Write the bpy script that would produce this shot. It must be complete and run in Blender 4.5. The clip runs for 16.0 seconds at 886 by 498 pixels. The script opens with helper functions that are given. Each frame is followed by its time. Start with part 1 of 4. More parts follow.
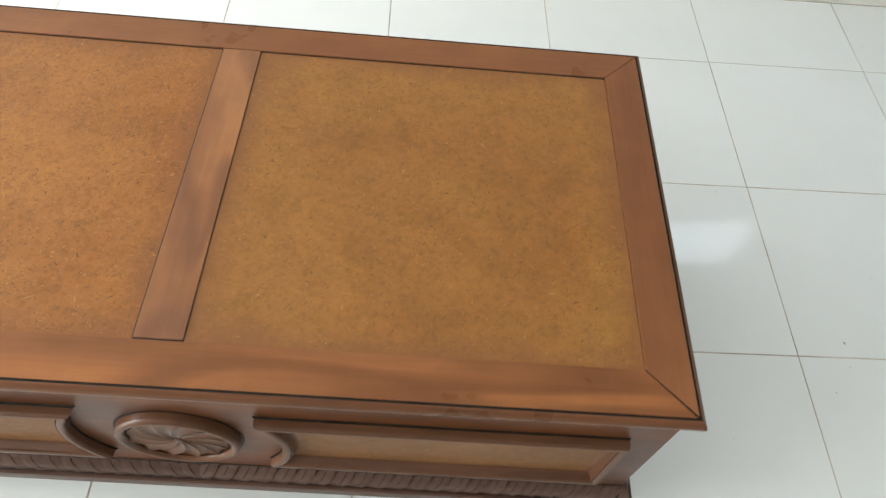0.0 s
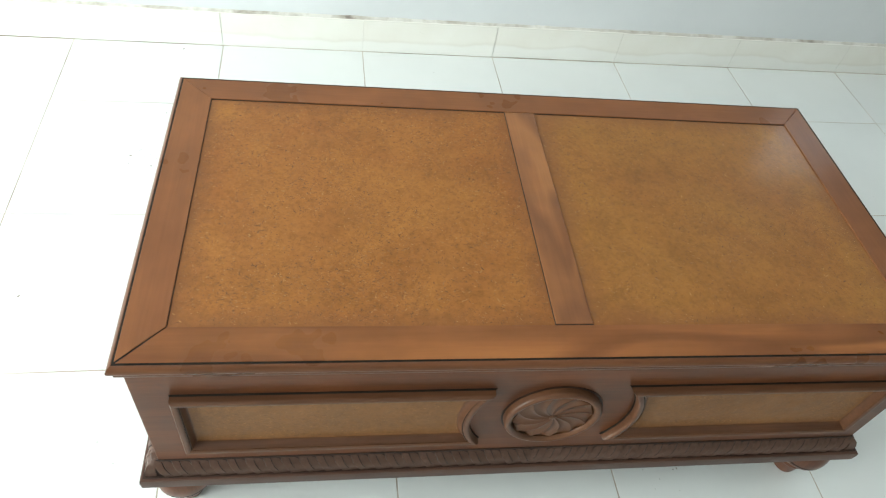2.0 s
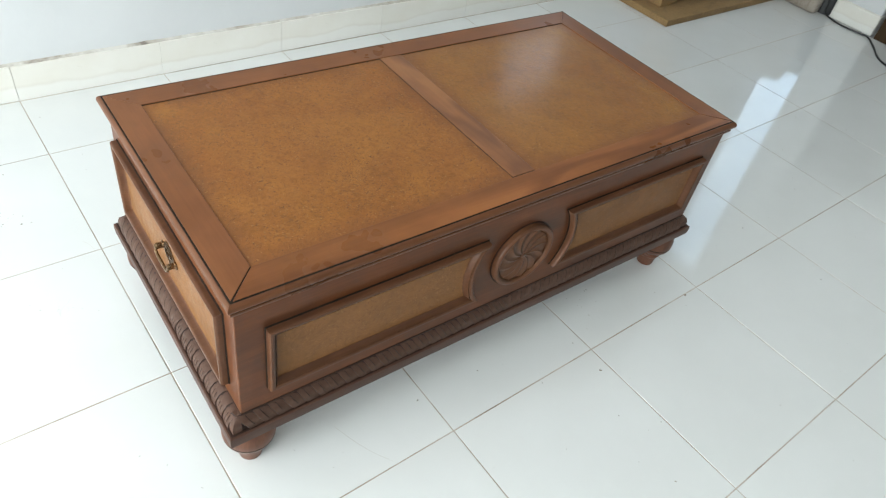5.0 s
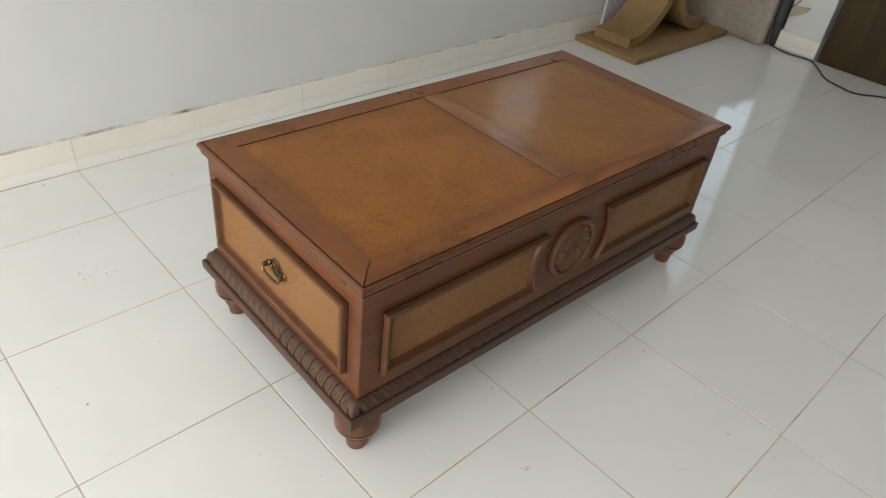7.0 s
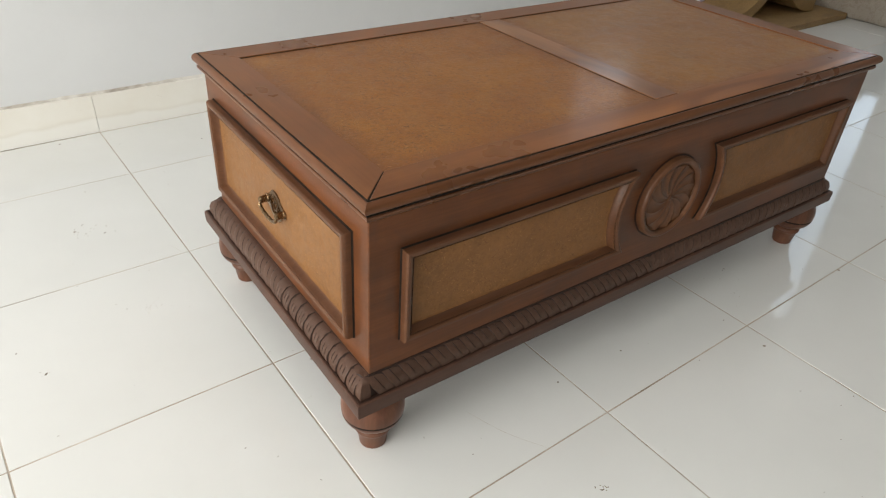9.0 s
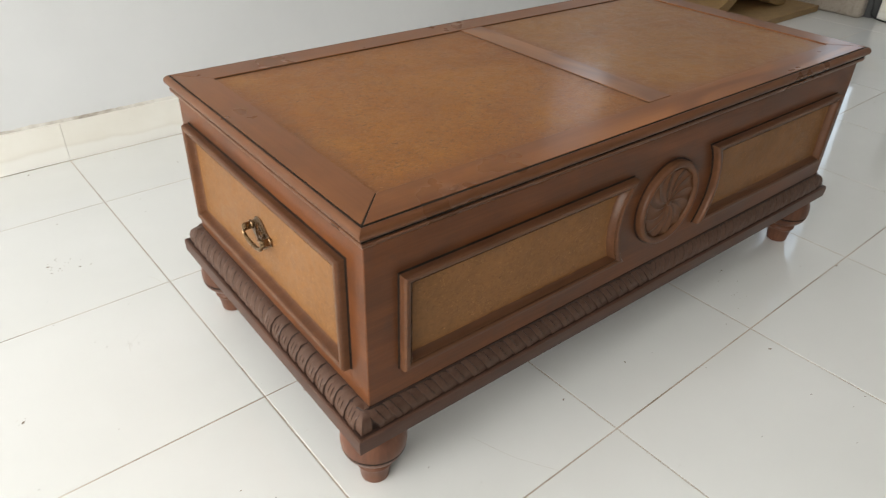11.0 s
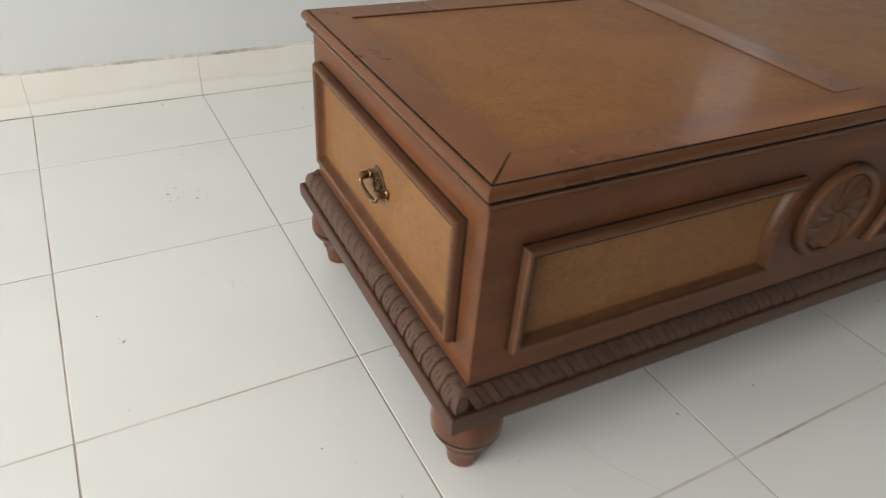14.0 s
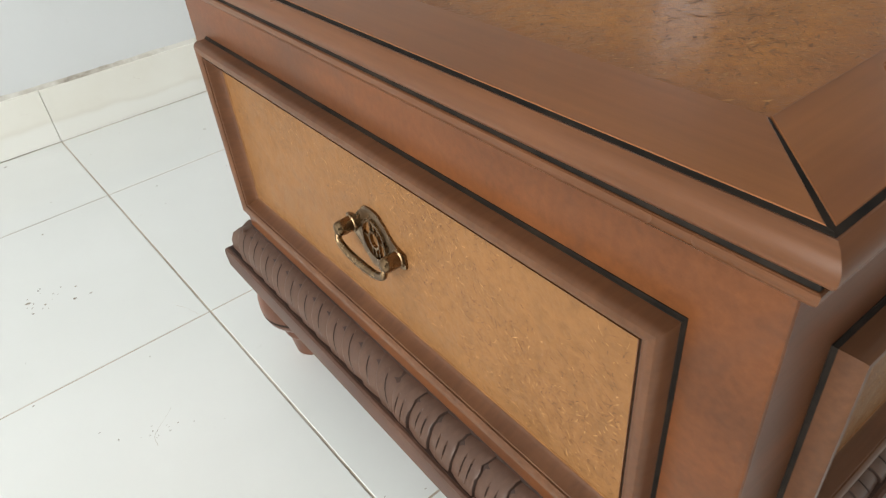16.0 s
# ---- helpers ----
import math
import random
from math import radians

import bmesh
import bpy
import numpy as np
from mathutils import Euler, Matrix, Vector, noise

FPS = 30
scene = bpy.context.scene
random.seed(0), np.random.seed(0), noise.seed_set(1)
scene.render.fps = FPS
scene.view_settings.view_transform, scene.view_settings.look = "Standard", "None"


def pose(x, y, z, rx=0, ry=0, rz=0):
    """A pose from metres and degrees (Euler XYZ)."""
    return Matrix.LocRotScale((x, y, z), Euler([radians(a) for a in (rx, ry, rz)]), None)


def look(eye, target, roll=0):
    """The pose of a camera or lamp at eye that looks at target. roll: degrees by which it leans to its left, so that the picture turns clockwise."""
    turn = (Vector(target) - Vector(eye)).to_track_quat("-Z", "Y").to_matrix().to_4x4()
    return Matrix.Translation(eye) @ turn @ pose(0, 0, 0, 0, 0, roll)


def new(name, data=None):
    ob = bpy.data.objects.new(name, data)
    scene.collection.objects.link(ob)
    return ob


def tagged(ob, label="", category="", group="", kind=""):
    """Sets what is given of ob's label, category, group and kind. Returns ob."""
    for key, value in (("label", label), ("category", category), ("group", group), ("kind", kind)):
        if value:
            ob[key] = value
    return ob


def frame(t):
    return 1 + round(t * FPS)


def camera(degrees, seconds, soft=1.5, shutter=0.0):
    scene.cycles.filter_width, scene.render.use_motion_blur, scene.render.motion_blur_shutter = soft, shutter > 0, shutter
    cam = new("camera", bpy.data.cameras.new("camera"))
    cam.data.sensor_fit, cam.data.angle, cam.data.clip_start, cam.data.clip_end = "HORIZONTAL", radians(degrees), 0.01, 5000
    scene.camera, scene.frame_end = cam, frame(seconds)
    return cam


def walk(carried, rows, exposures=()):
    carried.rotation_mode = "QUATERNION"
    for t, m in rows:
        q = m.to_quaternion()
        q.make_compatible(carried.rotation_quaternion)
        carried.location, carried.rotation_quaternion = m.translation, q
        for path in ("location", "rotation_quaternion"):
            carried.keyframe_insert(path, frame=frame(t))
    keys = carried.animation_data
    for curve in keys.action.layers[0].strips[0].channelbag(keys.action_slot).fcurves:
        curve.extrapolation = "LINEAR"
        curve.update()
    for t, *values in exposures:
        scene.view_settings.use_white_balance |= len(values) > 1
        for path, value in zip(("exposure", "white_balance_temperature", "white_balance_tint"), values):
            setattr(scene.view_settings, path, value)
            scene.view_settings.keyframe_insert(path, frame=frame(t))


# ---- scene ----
cam = camera(65.57, 16.0, soft=1.15, shutter=0.35)
PATH = [
    (0, (0.2682, -0.5492, 1.1239), (0.3290, 0.2866, -0.1202), 7.36),
    (0.5, (0.1344, -0.6352, 1.1341), (0.3335, 0.2178, -0.0836), 13.54),
    (1, (0.0099, -0.7325, 1.1802), (0.2214, 0.1878, 0.0146), 15.25),
    (1.5, (-0.1981, -0.7490, 1.1892), (-0.0004, 0.2252, 0.0659), 11.91),
    (2, (-0.3275, -0.7439, 1.1877), (-0.0864, 0.2260, 0.0692), 11.24),
    (2.5, (-0.3666, -0.7204, 1.1854), (-0.0578, 0.2342, 0.0702), 15.43),
    (3, (-0.4052, -0.6042, 1.1675), (-0.1554, 0.3457, 0.0338), 9.57),
    (3.5, (-0.4916, -0.5863, 1.1336), (-0.1446, 0.3241, -0.0070), 4.78),
    (4, (-0.6577, -0.6640, 1.1363), (-0.0341, 0.1397, 0.0339), 6.00),
    (4.5, (-0.7415, -0.8024, 1.1601), (-0.0056, -0.0068, 0.1230), 8.68),
    (4.7, (-0.7616, -0.8732, 1.1655), (-0.0231, -0.0610, 0.1433), 10.75),
    (6.8, (-1.0999, -0.9643, 1.1704), (-0.2051, -0.1567, 0.2776), 8.82),
    (7, (-1.1052, -0.9601, 1.1625), (-0.2370, -0.1186, 0.2749), 7.49),
    (7.5, (-1.0726, -0.9363, 1.1245), (-0.2424, -0.0676, 0.2267), 7.20),
    (8, (-0.9516, -0.8942, 0.9807), (-0.2208, 0.0452, 0.0678), 5.53),
    (8.2, (-0.9313, -0.8880, 0.9143), (-0.1974, 0.0694, 0.0228), 5.92),
    (10.3, (-0.9131, -0.8324, 0.8105), (-0.1400, 0.1584, -0.0085), 0.95),
    (10.5, (-0.9154, -0.8246, 0.8088), (-0.1516, 0.1669, -0.0180), 0.89),
    (11, (-0.9048, -0.8207, 0.8258), (-0.1112, 0.1509, 0.0036), 2.01),
    (11.5, (-0.8537, -0.8421, 0.8510), (-0.0226, 0.1052, 0.0373), 2.99),
    (12, (-0.8191, -0.8588, 0.8628), (0.0008, 0.0910, 0.0407), 3.99),
    (12.5, (-0.8209, -0.8635, 0.8655), (-0.0216, 0.0985, 0.0375), 3.68),
    (13, (-0.8588, -0.8645, 0.8542), (-0.0772, 0.1061, 0.0192), 2.99),
    (13.5, (-0.8950, -0.8577, 0.8335), (-0.2084, 0.1680, -0.0189), 4.64),
    (14, (-0.8918, -0.7574, 0.7649), (-0.2929, 0.3121, -0.0996), 4.55),
    (14.5, (-0.8706, -0.5147, 0.6607), (-0.2583, 0.5593, -0.1888), 2.95),
    (15, (-0.8351, -0.4243, 0.6081), (-0.2078, 0.5884, -0.3035), -1.31),
    (15.5, (-0.7832, -0.3805, 0.5821), (-0.1184, 0.6082, -0.3292), -3.20),
    (16, (-0.7638, -0.3491, 0.5702), (-0.0764, 0.6349, -0.3294), -5.66),
]
EXPOSURES = [(0.0, 0.44, 6150, 5), (0.5, 0.70, 6050, 2), (1.0, 0.73, 5950, 1), (1.5, 0.7, 5900, -2), (2.0, 0.25, 5900, -2), (2.5, 0.15, 5950, -4), (3.0, 0.0, 5900, -3), (3.5, -0.3, 5850, -2), (4.0, 0.05, 5850, -1), (4.5, 0.1, 5800, 1), (7.0, -0.62, 6520, 8),
             (8.0, -0.52, 6520, 9), (10.5, -0.4, 6520, 9), (11.0, -0.32, 6480, 9), (11.5, -0.2, 6480, 9), (12.0, 0.0, 6520, 9), (12.5, 0.0, 6520, 9), (13.0, 0.0, 6520, 9),
             (13.5, -0.2, 6520, 9), (14.0, -0.75, 6520, 9), (14.5, -0.88, 6520, 9), (15.0, -0.86, 6450, 8), (15.5, -0.70, 6350, 7), (16.0, -0.40, 6250, 6)]
walk(cam, [(t, look(eye, target, roll)) for t, eye, target, roll in PATH], EXPOSURES)

# ---- world and light ----
world = bpy.data.worlds.new("overcast_sky")
scene.world = world
world.use_nodes = True
wn = world.node_tree.nodes
sky = wn.new("ShaderNodeTexSky")
sky.sky_type = "NISHITA"
sky.sun_disc = False
sky.sun_elevation = radians(38)
sky.sun_rotation = radians(250)
wn["Background"].inputs["Strength"].default_value = 0.06
world.node_tree.links.new(sky.outputs[0], wn["Background"].inputs["Color"])

ROOM_TURN = 1.48          # degrees by which the room is turned against the chest
RM = pose(0, 0, 0, 0, 0, ROOM_TURN)


def window_lamp(name, centre, normal, width, height, watts, colour):
    lamp = bpy.data.lights.new(name, "AREA")
    lamp.shape, lamp.size, lamp.size_y = "RECTANGLE", width, height
    lamp.energy, lamp.color = watts, colour
    ob = new(name, lamp)
    ob.matrix_world = RM @ look(centre, Vector(centre) + Vector(normal))
    return ob


window_lamp("daylight_balcony", (-3.16, -0.68, 1.05), (1, 0.0, 0.0), 2.5, 1.9, 178, (1.0, 0.985, 0.945))
window_lamp("daylight_back", (1.51, 1.12, 1.23), (0, -1, -0.05), 0.34, 0.30, 0.95, (0.84, 0.92, 1.0))
window_lamp("daylight_side", (2.97, 0.580, 1.10), (-1, 0, -0.05), 0.22, 1.46, 3.0, (0.72, 0.86, 1.0))


# ---- materials ----
def mat(name):
    m = bpy.data.materials.new(name)
    m.use_nodes = True
    return m, m.node_tree.nodes, m.node_tree.links, m.node_tree.nodes["Principled BSDF"]


def coords(n, l, scale=(1, 1, 1), kind="Object", turn=(0, 0, 0)):
    tc, mp = n.new("ShaderNodeTexCoord"), n.new("ShaderNodeMapping")
    mp.inputs["Scale"].default_value = scale
    mp.inputs["Rotation"].default_value = [radians(a) for a in turn]
    l.new(tc.outputs[kind], mp.inputs["Vector"])
    return mp.outputs[0]


def noise_node(n, l, vec, scale, detail=4, rough=0.55, dist=0.0):
    t = n.new("ShaderNodeTexNoise")
    t.inputs["Scale"].default_value, t.inputs["Detail"].default_value = scale, detail
    t.inputs["Roughness"].default_value, t.inputs["Distortion"].default_value = rough, dist
    l.new(vec, t.inputs["Vector"])
    return t.outputs["Fac"]


def ramp(n, l, fac, stops):
    r = n.new("ShaderNodeValToRGB")
    e = r.color_ramp.elements
    while len(e) < len(stops):
        e.new(0.5)
    for k, (p, c) in enumerate(stops):
        e[k].position = p
        e[k].color = (*c, 1) if len(c) == 3 else c
    l.new(fac, r.inputs[0])
    return r.outputs[0]


def mix(n, l, fac, a, b, blend="MIX"):
    m = n.new("ShaderNodeMix")
    m.data_type, m.blend_type = "RGBA", blend
    if isinstance(fac, (int, float)):
        m.inputs[0].default_value = fac
    else:
        l.new(fac, m.inputs[0])
    for k, v in ((6, a), (7, b)):
        if isinstance(v, tuple):
            m.inputs[k].default_value = (*v, 1)
        else:
            l.new(v, m.inputs[k])
    return m.outputs[2]


def grey(v):
    return (v, v, v)


def bump(n, l, bsdf, height, strength, distance=0.001):
    b = n.new("ShaderNodeBump")
    b.inputs["Strength"].default_value, b.inputs["Distance"].default_value = strength, distance
    l.new(height, b.inputs["Height"])
    l.new(b.outputs[0], bsdf.inputs["Normal"])


def jitter(n, l, colour, amount):
    """Lightens or darkens piece by piece."""
    oi = n.new("ShaderNodeObjectInfo")
    lo, hi = 1 - amount, 1 + amount
    c = ramp(n, l, oi.outputs["Random"], [(0.0, grey(lo)), (1.0, grey(hi))])
    return mix(n, l, 1.0, colour, c, "MULTIPLY")


def wood(name, light, dark, axis="x", rough=0.32, figure=0.6, coat=0.05, turn=(0, 0, 0), spec=0.19, stretch=None, blot=0.12, flame=0.0, streak=1.0):
    m, n, l, b = mat(name)
    sc = {"x": (1.2, 9, 9), "y": (9, 1.2, 9), "z": (9, 9, 1.2)}[axis]
    fine = {"x": (10, 220, 220), "y": (220, 10, 220), "z": (220, 220, 10)}[axis]
    v = coords(n, l, stretch or sc, turn=turn)
    big = noise_node(n, l, v, 2.2, 2, 0.45, 0.3)
    bands = ramp(n, l, big, [(0.33, grey(0.0)), (0.5, grey(0.45)), (0.67, grey(1.0))])
    c = mix(n, l, bands, dark, light)
    mean = tuple(0.5 * (p + q) for p, q in zip(light, dark))
    c = mix(n, l, figure, mean, c)
    if flame:
        # plain-sawn figure: long curved bands where the saw ran through the rings
        rings = n.new("ShaderNodeMath")
        rings.operation = "MULTIPLY"
        l.new(noise_node(n, l, v, 1.25, 1, 0.4, 0.7), rings.inputs[0])
        rings.inputs[1].default_value = 4.6
        fold = n.new("ShaderNodeMath")
        fold.operation = "PINGPONG"
        l.new(rings.outputs[0], fold.inputs[0])
        fold.inputs[1].default_value = 0.5
        band = ramp(n, l, fold.outputs[0], [(0.06, grey(flame)), (0.20, grey(0.55 * flame)), (0.33, grey(0.0))])
        c = mix(n, l, band, c, dark)
    grain = noise_node(n, l, coords(n, l, fine), 1.0, 3, 0.6)
    c = mix(n, l, 1.0, c, ramp(n, l, grain, [(0.3, grey(1 - 0.16 * streak)), (0.7, grey(1 + 0.1 * streak))]), "MULTIPLY")
    cloud = noise_node(n, l, coords(n, l), 9, 3)
    c = mix(n, l, 1.0, c, ramp(n, l, cloud, [(0.3, grey(0.86)), (0.7, grey(1.12))]), "MULTIPLY")
    if blot:
        blotch = noise_node(n, l, coords(n, l), 13, 4, 0.6, 0.8)
        c = mix(n, l, ramp(n, l, blotch, [(0.50, grey(0)), (0.72, grey(blot))]), c, tuple(0.55 * v + 0.014 for v in dark))
    l.new(jitter(n, l, c, 0.06), b.inputs["Base Color"])
    l.new(ramp(n, l, cloud, [(0.3, grey(rough * 0.85)), (0.75, grey(rough * 1.25))]), b.inputs["Roughness"])
    b.inputs["Coat Weight"].default_value, b.inputs["Coat Roughness"].default_value = coat, 0.16
    b.inputs["Specular IOR Level"].default_value = spec
    bump(n, l, b, grain, 0.10 * streak, 0.0006)
    return m


def burl(name, base, gold, fleck, rough=0.36, coat=0.05, soft=0.0, border=False):
    """Burl veneer: cloudy tan with short dark flecks pointing all ways."""
    m, n, l, b = mat(name)
    cloud = noise_node(n, l, coords(n, l), 3.8, 4, 0.6, 0.6)
    c = mix(n, l, ramp(n, l, cloud, [(0.32, grey(0)), (0.68, grey(1))]), base, gold)
    mott = noise_node(n, l, coords(n, l), 34, 5, 0.7, 0.8)
    c = mix(n, l, 1.0, c, ramp(n, l, mott, [(0.3, grey(0.90)), (0.5, grey(0.99)), (0.72, grey(1.06))]), "MULTIPLY")
    fine = noise_node(n, l, coords(n, l), 150, 4, 0.7, 0.3)
    c = mix(n, l, 1.0, c, ramp(n, l, fine, [(0.32, grey(0.80 + 0.12 * soft)), (0.5, grey(1.0)), (0.7, grey(1.10 - 0.10 * soft))]), "MULTIPLY")
    dark = ramp(n, l, noise_node(n, l, coords(n, l), 70, 5, 0.75, 0.9), [(0.62, grey(0)), (0.74, grey(0.34))])
    c = mix(n, l, dark, c, fleck)
    patch = noise_node(n, l, coords(n, l), 11, 5, 0.65, 1.2)
    c = mix(n, l, 1.0, c, ramp(n, l, patch, [(0.34, grey(0.91)), (0.5, grey(1.0)), (0.68, grey(1.06))]), "MULTIPLY")
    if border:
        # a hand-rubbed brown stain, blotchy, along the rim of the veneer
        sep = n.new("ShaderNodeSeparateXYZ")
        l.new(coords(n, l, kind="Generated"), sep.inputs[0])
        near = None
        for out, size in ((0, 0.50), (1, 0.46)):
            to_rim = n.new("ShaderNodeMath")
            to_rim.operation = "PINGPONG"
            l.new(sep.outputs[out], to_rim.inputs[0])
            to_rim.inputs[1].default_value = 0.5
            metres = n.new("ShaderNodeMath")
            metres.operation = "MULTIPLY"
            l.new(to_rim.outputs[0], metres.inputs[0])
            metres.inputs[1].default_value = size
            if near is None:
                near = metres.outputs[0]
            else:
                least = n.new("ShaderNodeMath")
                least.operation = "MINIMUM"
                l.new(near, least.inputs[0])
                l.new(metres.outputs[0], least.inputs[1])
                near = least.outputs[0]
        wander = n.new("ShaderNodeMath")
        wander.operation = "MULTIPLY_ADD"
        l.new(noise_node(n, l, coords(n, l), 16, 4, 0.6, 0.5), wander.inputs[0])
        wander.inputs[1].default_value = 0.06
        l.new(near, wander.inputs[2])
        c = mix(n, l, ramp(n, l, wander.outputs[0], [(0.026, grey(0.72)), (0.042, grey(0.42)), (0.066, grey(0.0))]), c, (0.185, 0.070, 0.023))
    l.new(c, b.inputs["Base Color"])
    l.new(ramp(n, l, mott, [(0.3, grey(rough * 0.8)), (0.7, grey(rough * 1.3))]), b.inputs["Roughness"])
    b.inputs["Coat Weight"].default_value, b.inputs["Coat Roughness"].default_value = coat, 0.16
    b.inputs["Specular IOR Level"].default_value = 0.12
    bump(n, l, b, fine, 0.5 - 0.4 * soft, 0.0014)
    return m


TOP_LIGHT, TOP_DARK = (0.242, 0.095, 0.034), (0.152, 0.056, 0.022)
BODY_LIGHT, BODY_DARK = (0.146, 0.049, 0.016), (0.078, 0.029, 0.012)
wood_top_x = wood("lid_rail_wood_long", TOP_LIGHT, TOP_DARK, "x", 0.3, 0.4, coat=0.12, spec=0.14, turn=(0, 0, 7), blot=0.0, streak=0.45)
wood_top_y = wood("lid_rail_wood_cross", TOP_LIGHT, TOP_DARK, "y", 0.3, 0.4, coat=0.12, spec=0.14, turn=(0, 0, -5), blot=0.0, streak=0.45)
wood_front = wood("lid_front_rail_wood", (0.318, 0.122, 0.038), (0.160, 0.058, 0.020), "x", 0.3, 0.6, coat=0.12, spec=0.14, turn=(0, 0, 9), stretch=(1.3, 8, 9), flame=0.85, streak=0.4, blot=0.0)
wood_divider = wood("lid_divider_wood", (0.338, 0.138, 0.044), (0.165, 0.062, 0.022), "y", 0.3, 0.6, coat=0.38, spec=0.18, turn=(0, 0, -12), stretch=(8, 1.6, 9), flame=0.85, streak=0.4, blot=0.0)
wood_edge = wood("edging_wood", (0.140, 0.055, 0.023), (0.092, 0.037, 0.016), "x", 0.3, 0.5)
wood_edge_y = wood("edging_wood_cross", (0.140, 0.055, 0.023), (0.092, 0.037, 0.016), "y", 0.3, 0.5)
wood_body = wood("body_wood", BODY_LIGHT, BODY_DARK, "x", 0.34, 0.6, stretch=(2.2, 2.2, 15), blot=0.45)
wood_frame = wood("panel_frame_wood", (0.132, 0.056, 0.025), (0.078, 0.033, 0.016), "x", 0.34, 0.5)
wood_carved = wood("carved_wood", (0.112, 0.060, 0.040), (0.070, 0.037, 0.025), "z", 0.42, 0.5, 0.12)
# Dark tone for the carving's gaps, painted shade strips and joint lines.
recess_dark = wood("dark_recess_wood", (0.040, 0.021, 0.014), (0.022, 0.012, 0.009), "z", 0.5, 0.5, 0.0)
wood_plinth = wood("plinth_wood", (0.092, 0.044, 0.028), (0.056, 0.027, 0.018), "x", 0.4, 0.5)
wood_foot = wood("turned_foot_wood", (0.165, 0.072, 0.041), (0.076, 0.033, 0.021), "z", 0.34, 0.9)
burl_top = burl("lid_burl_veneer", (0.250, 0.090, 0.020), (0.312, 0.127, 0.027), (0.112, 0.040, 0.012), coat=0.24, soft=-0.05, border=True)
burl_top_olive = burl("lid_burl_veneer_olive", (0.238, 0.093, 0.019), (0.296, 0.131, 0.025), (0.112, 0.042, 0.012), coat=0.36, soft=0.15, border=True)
burl_side = burl("side_burl_veneer", (0.190, 0.089, 0.032), (0.214, 0.102, 0.038), (0.105, 0.048, 0.019), 0.42, soft=0.4)
m, n, l, b = mat("black_stain")
l.new(ramp(n, l, noise_node(n, l, coords(n, l), 60), [(0.3, (0.006, 0.005, 0.004)), (0.7, (0.020, 0.014, 0.010))]), b.inputs["Base Color"])
b.inputs["Roughness"].default_value = 0.7
b.inputs["Specular IOR Level"].default_value = 0.12
black_stain = m

m, n, l, b = mat("dark_varnish")
l.new(ramp(n, l, noise_node(n, l, coords(n, l), 45, 4, 0.7), [(0.35, (0.120, 0.050, 0.016)), (0.65, (0.225, 0.102, 0.034))]), b.inputs["Base Color"])
b.inputs["Roughness"].default_value = 0.4
b.inputs["Specular IOR Level"].default_value = 0.15
varnish = m

m, n, l, b = mat("wood_flakes")
geo = n.new("ShaderNodeNewGeometry")
l.new(ramp(n, l, geo.outputs["Random Per Island"], [(0.0, (0.078, 0.031, 0.011)), (0.45, (0.125, 0.052, 0.018)), (0.7, (0.180, 0.078, 0.026)), (1.0, (0.40, 0.21, 0.076))]), b.inputs["Base Color"])
b.inputs["Roughness"].default_value = 0.45
b.inputs["Specular IOR Level"].default_value = 0.2
flakes_mat = m

m, n, l, b = mat("wood_chips")
geo = n.new("ShaderNodeNewGeometry")
l.new(ramp(n, l, geo.outputs["Random Per Island"], [(0.0, (0.112, 0.044, 0.014)), (0.45, (0.150, 0.062, 0.019)), (0.7, (0.215, 0.092, 0.027)), (1.0, (0.36, 0.175, 0.055))]), b.inputs["Base Color"])
b.inputs["Roughness"].default_value = 0.45
b.inputs["Specular IOR Level"].default_value = 0.2
chips_mat = m

m, n, l, b = mat("antique_brass")
f = noise_node(n, l, coords(n, l), 90, 4)
l.new(ramp(n, l, f, [(0.3, (0.13, 0.082, 0.045)), (0.7, (0.28, 0.185, 0.100))]), b.inputs["Base Color"])
l.new(ramp(n, l, f, [(0.3, grey(0.36)), (0.7, grey(0.2))]), b.inputs["Roughness"])
b.inputs["Metallic"].default_value = 1.0
brass = m

m, n, l, b = mat("white_floor_tile")
c1 = noise_node(n, l, coords(n, l, kind="Object"), 3.2, 4)
c = ramp(n, l, c1, [(0.25, (0.695, 0.695, 0.670)), (0.75, (0.750, 0.750, 0.730))])
stain = noise_node(n, l, coords(n, l, (1, 1, 1)), 14, 6, 0.75, 1.5)
c = mix(n, l, ramp(n, l, stain, [(0.66, grey(0)), (0.80, grey(0.35))]), c, (0.42, 0.38, 0.31))
speck = noise_node(n, l, coords(n, l), 85, 2)
c = mix(n, l, ramp(n, l, speck, [(0.765, grey(0)), (0.80, grey(0.7))]), c, (0.20, 0.16, 0.12))
l.new(jitter(n, l, c, 0.012), b.inputs["Base Color"])
l.new(ramp(n, l, noise_node(n, l, coords(n, l), 6, 4), [(0.3, grey(0.045)), (0.75, grey(0.12))]), b.inputs["Roughness"])
bump(n, l, b, noise_node(n, l, coords(n, l), 5, 3), 0.03, 0.002)
tile_white = m

m, n, l, b = mat("grout")
l.new(ramp(n, l, noise_node(n, l, coords(n, l), 2.6, 7, 0.78), [(0.32, (0.17, 0.125, 0.085)), (0.44, (0.34, 0.275, 0.21)), (0.56, (0.52, 0.455, 0.38)), (0.70, (0.66, 0.61, 0.54))]), b.inputs["Base Color"])
b.inputs["Roughness"].default_value = 0.85
grout = m

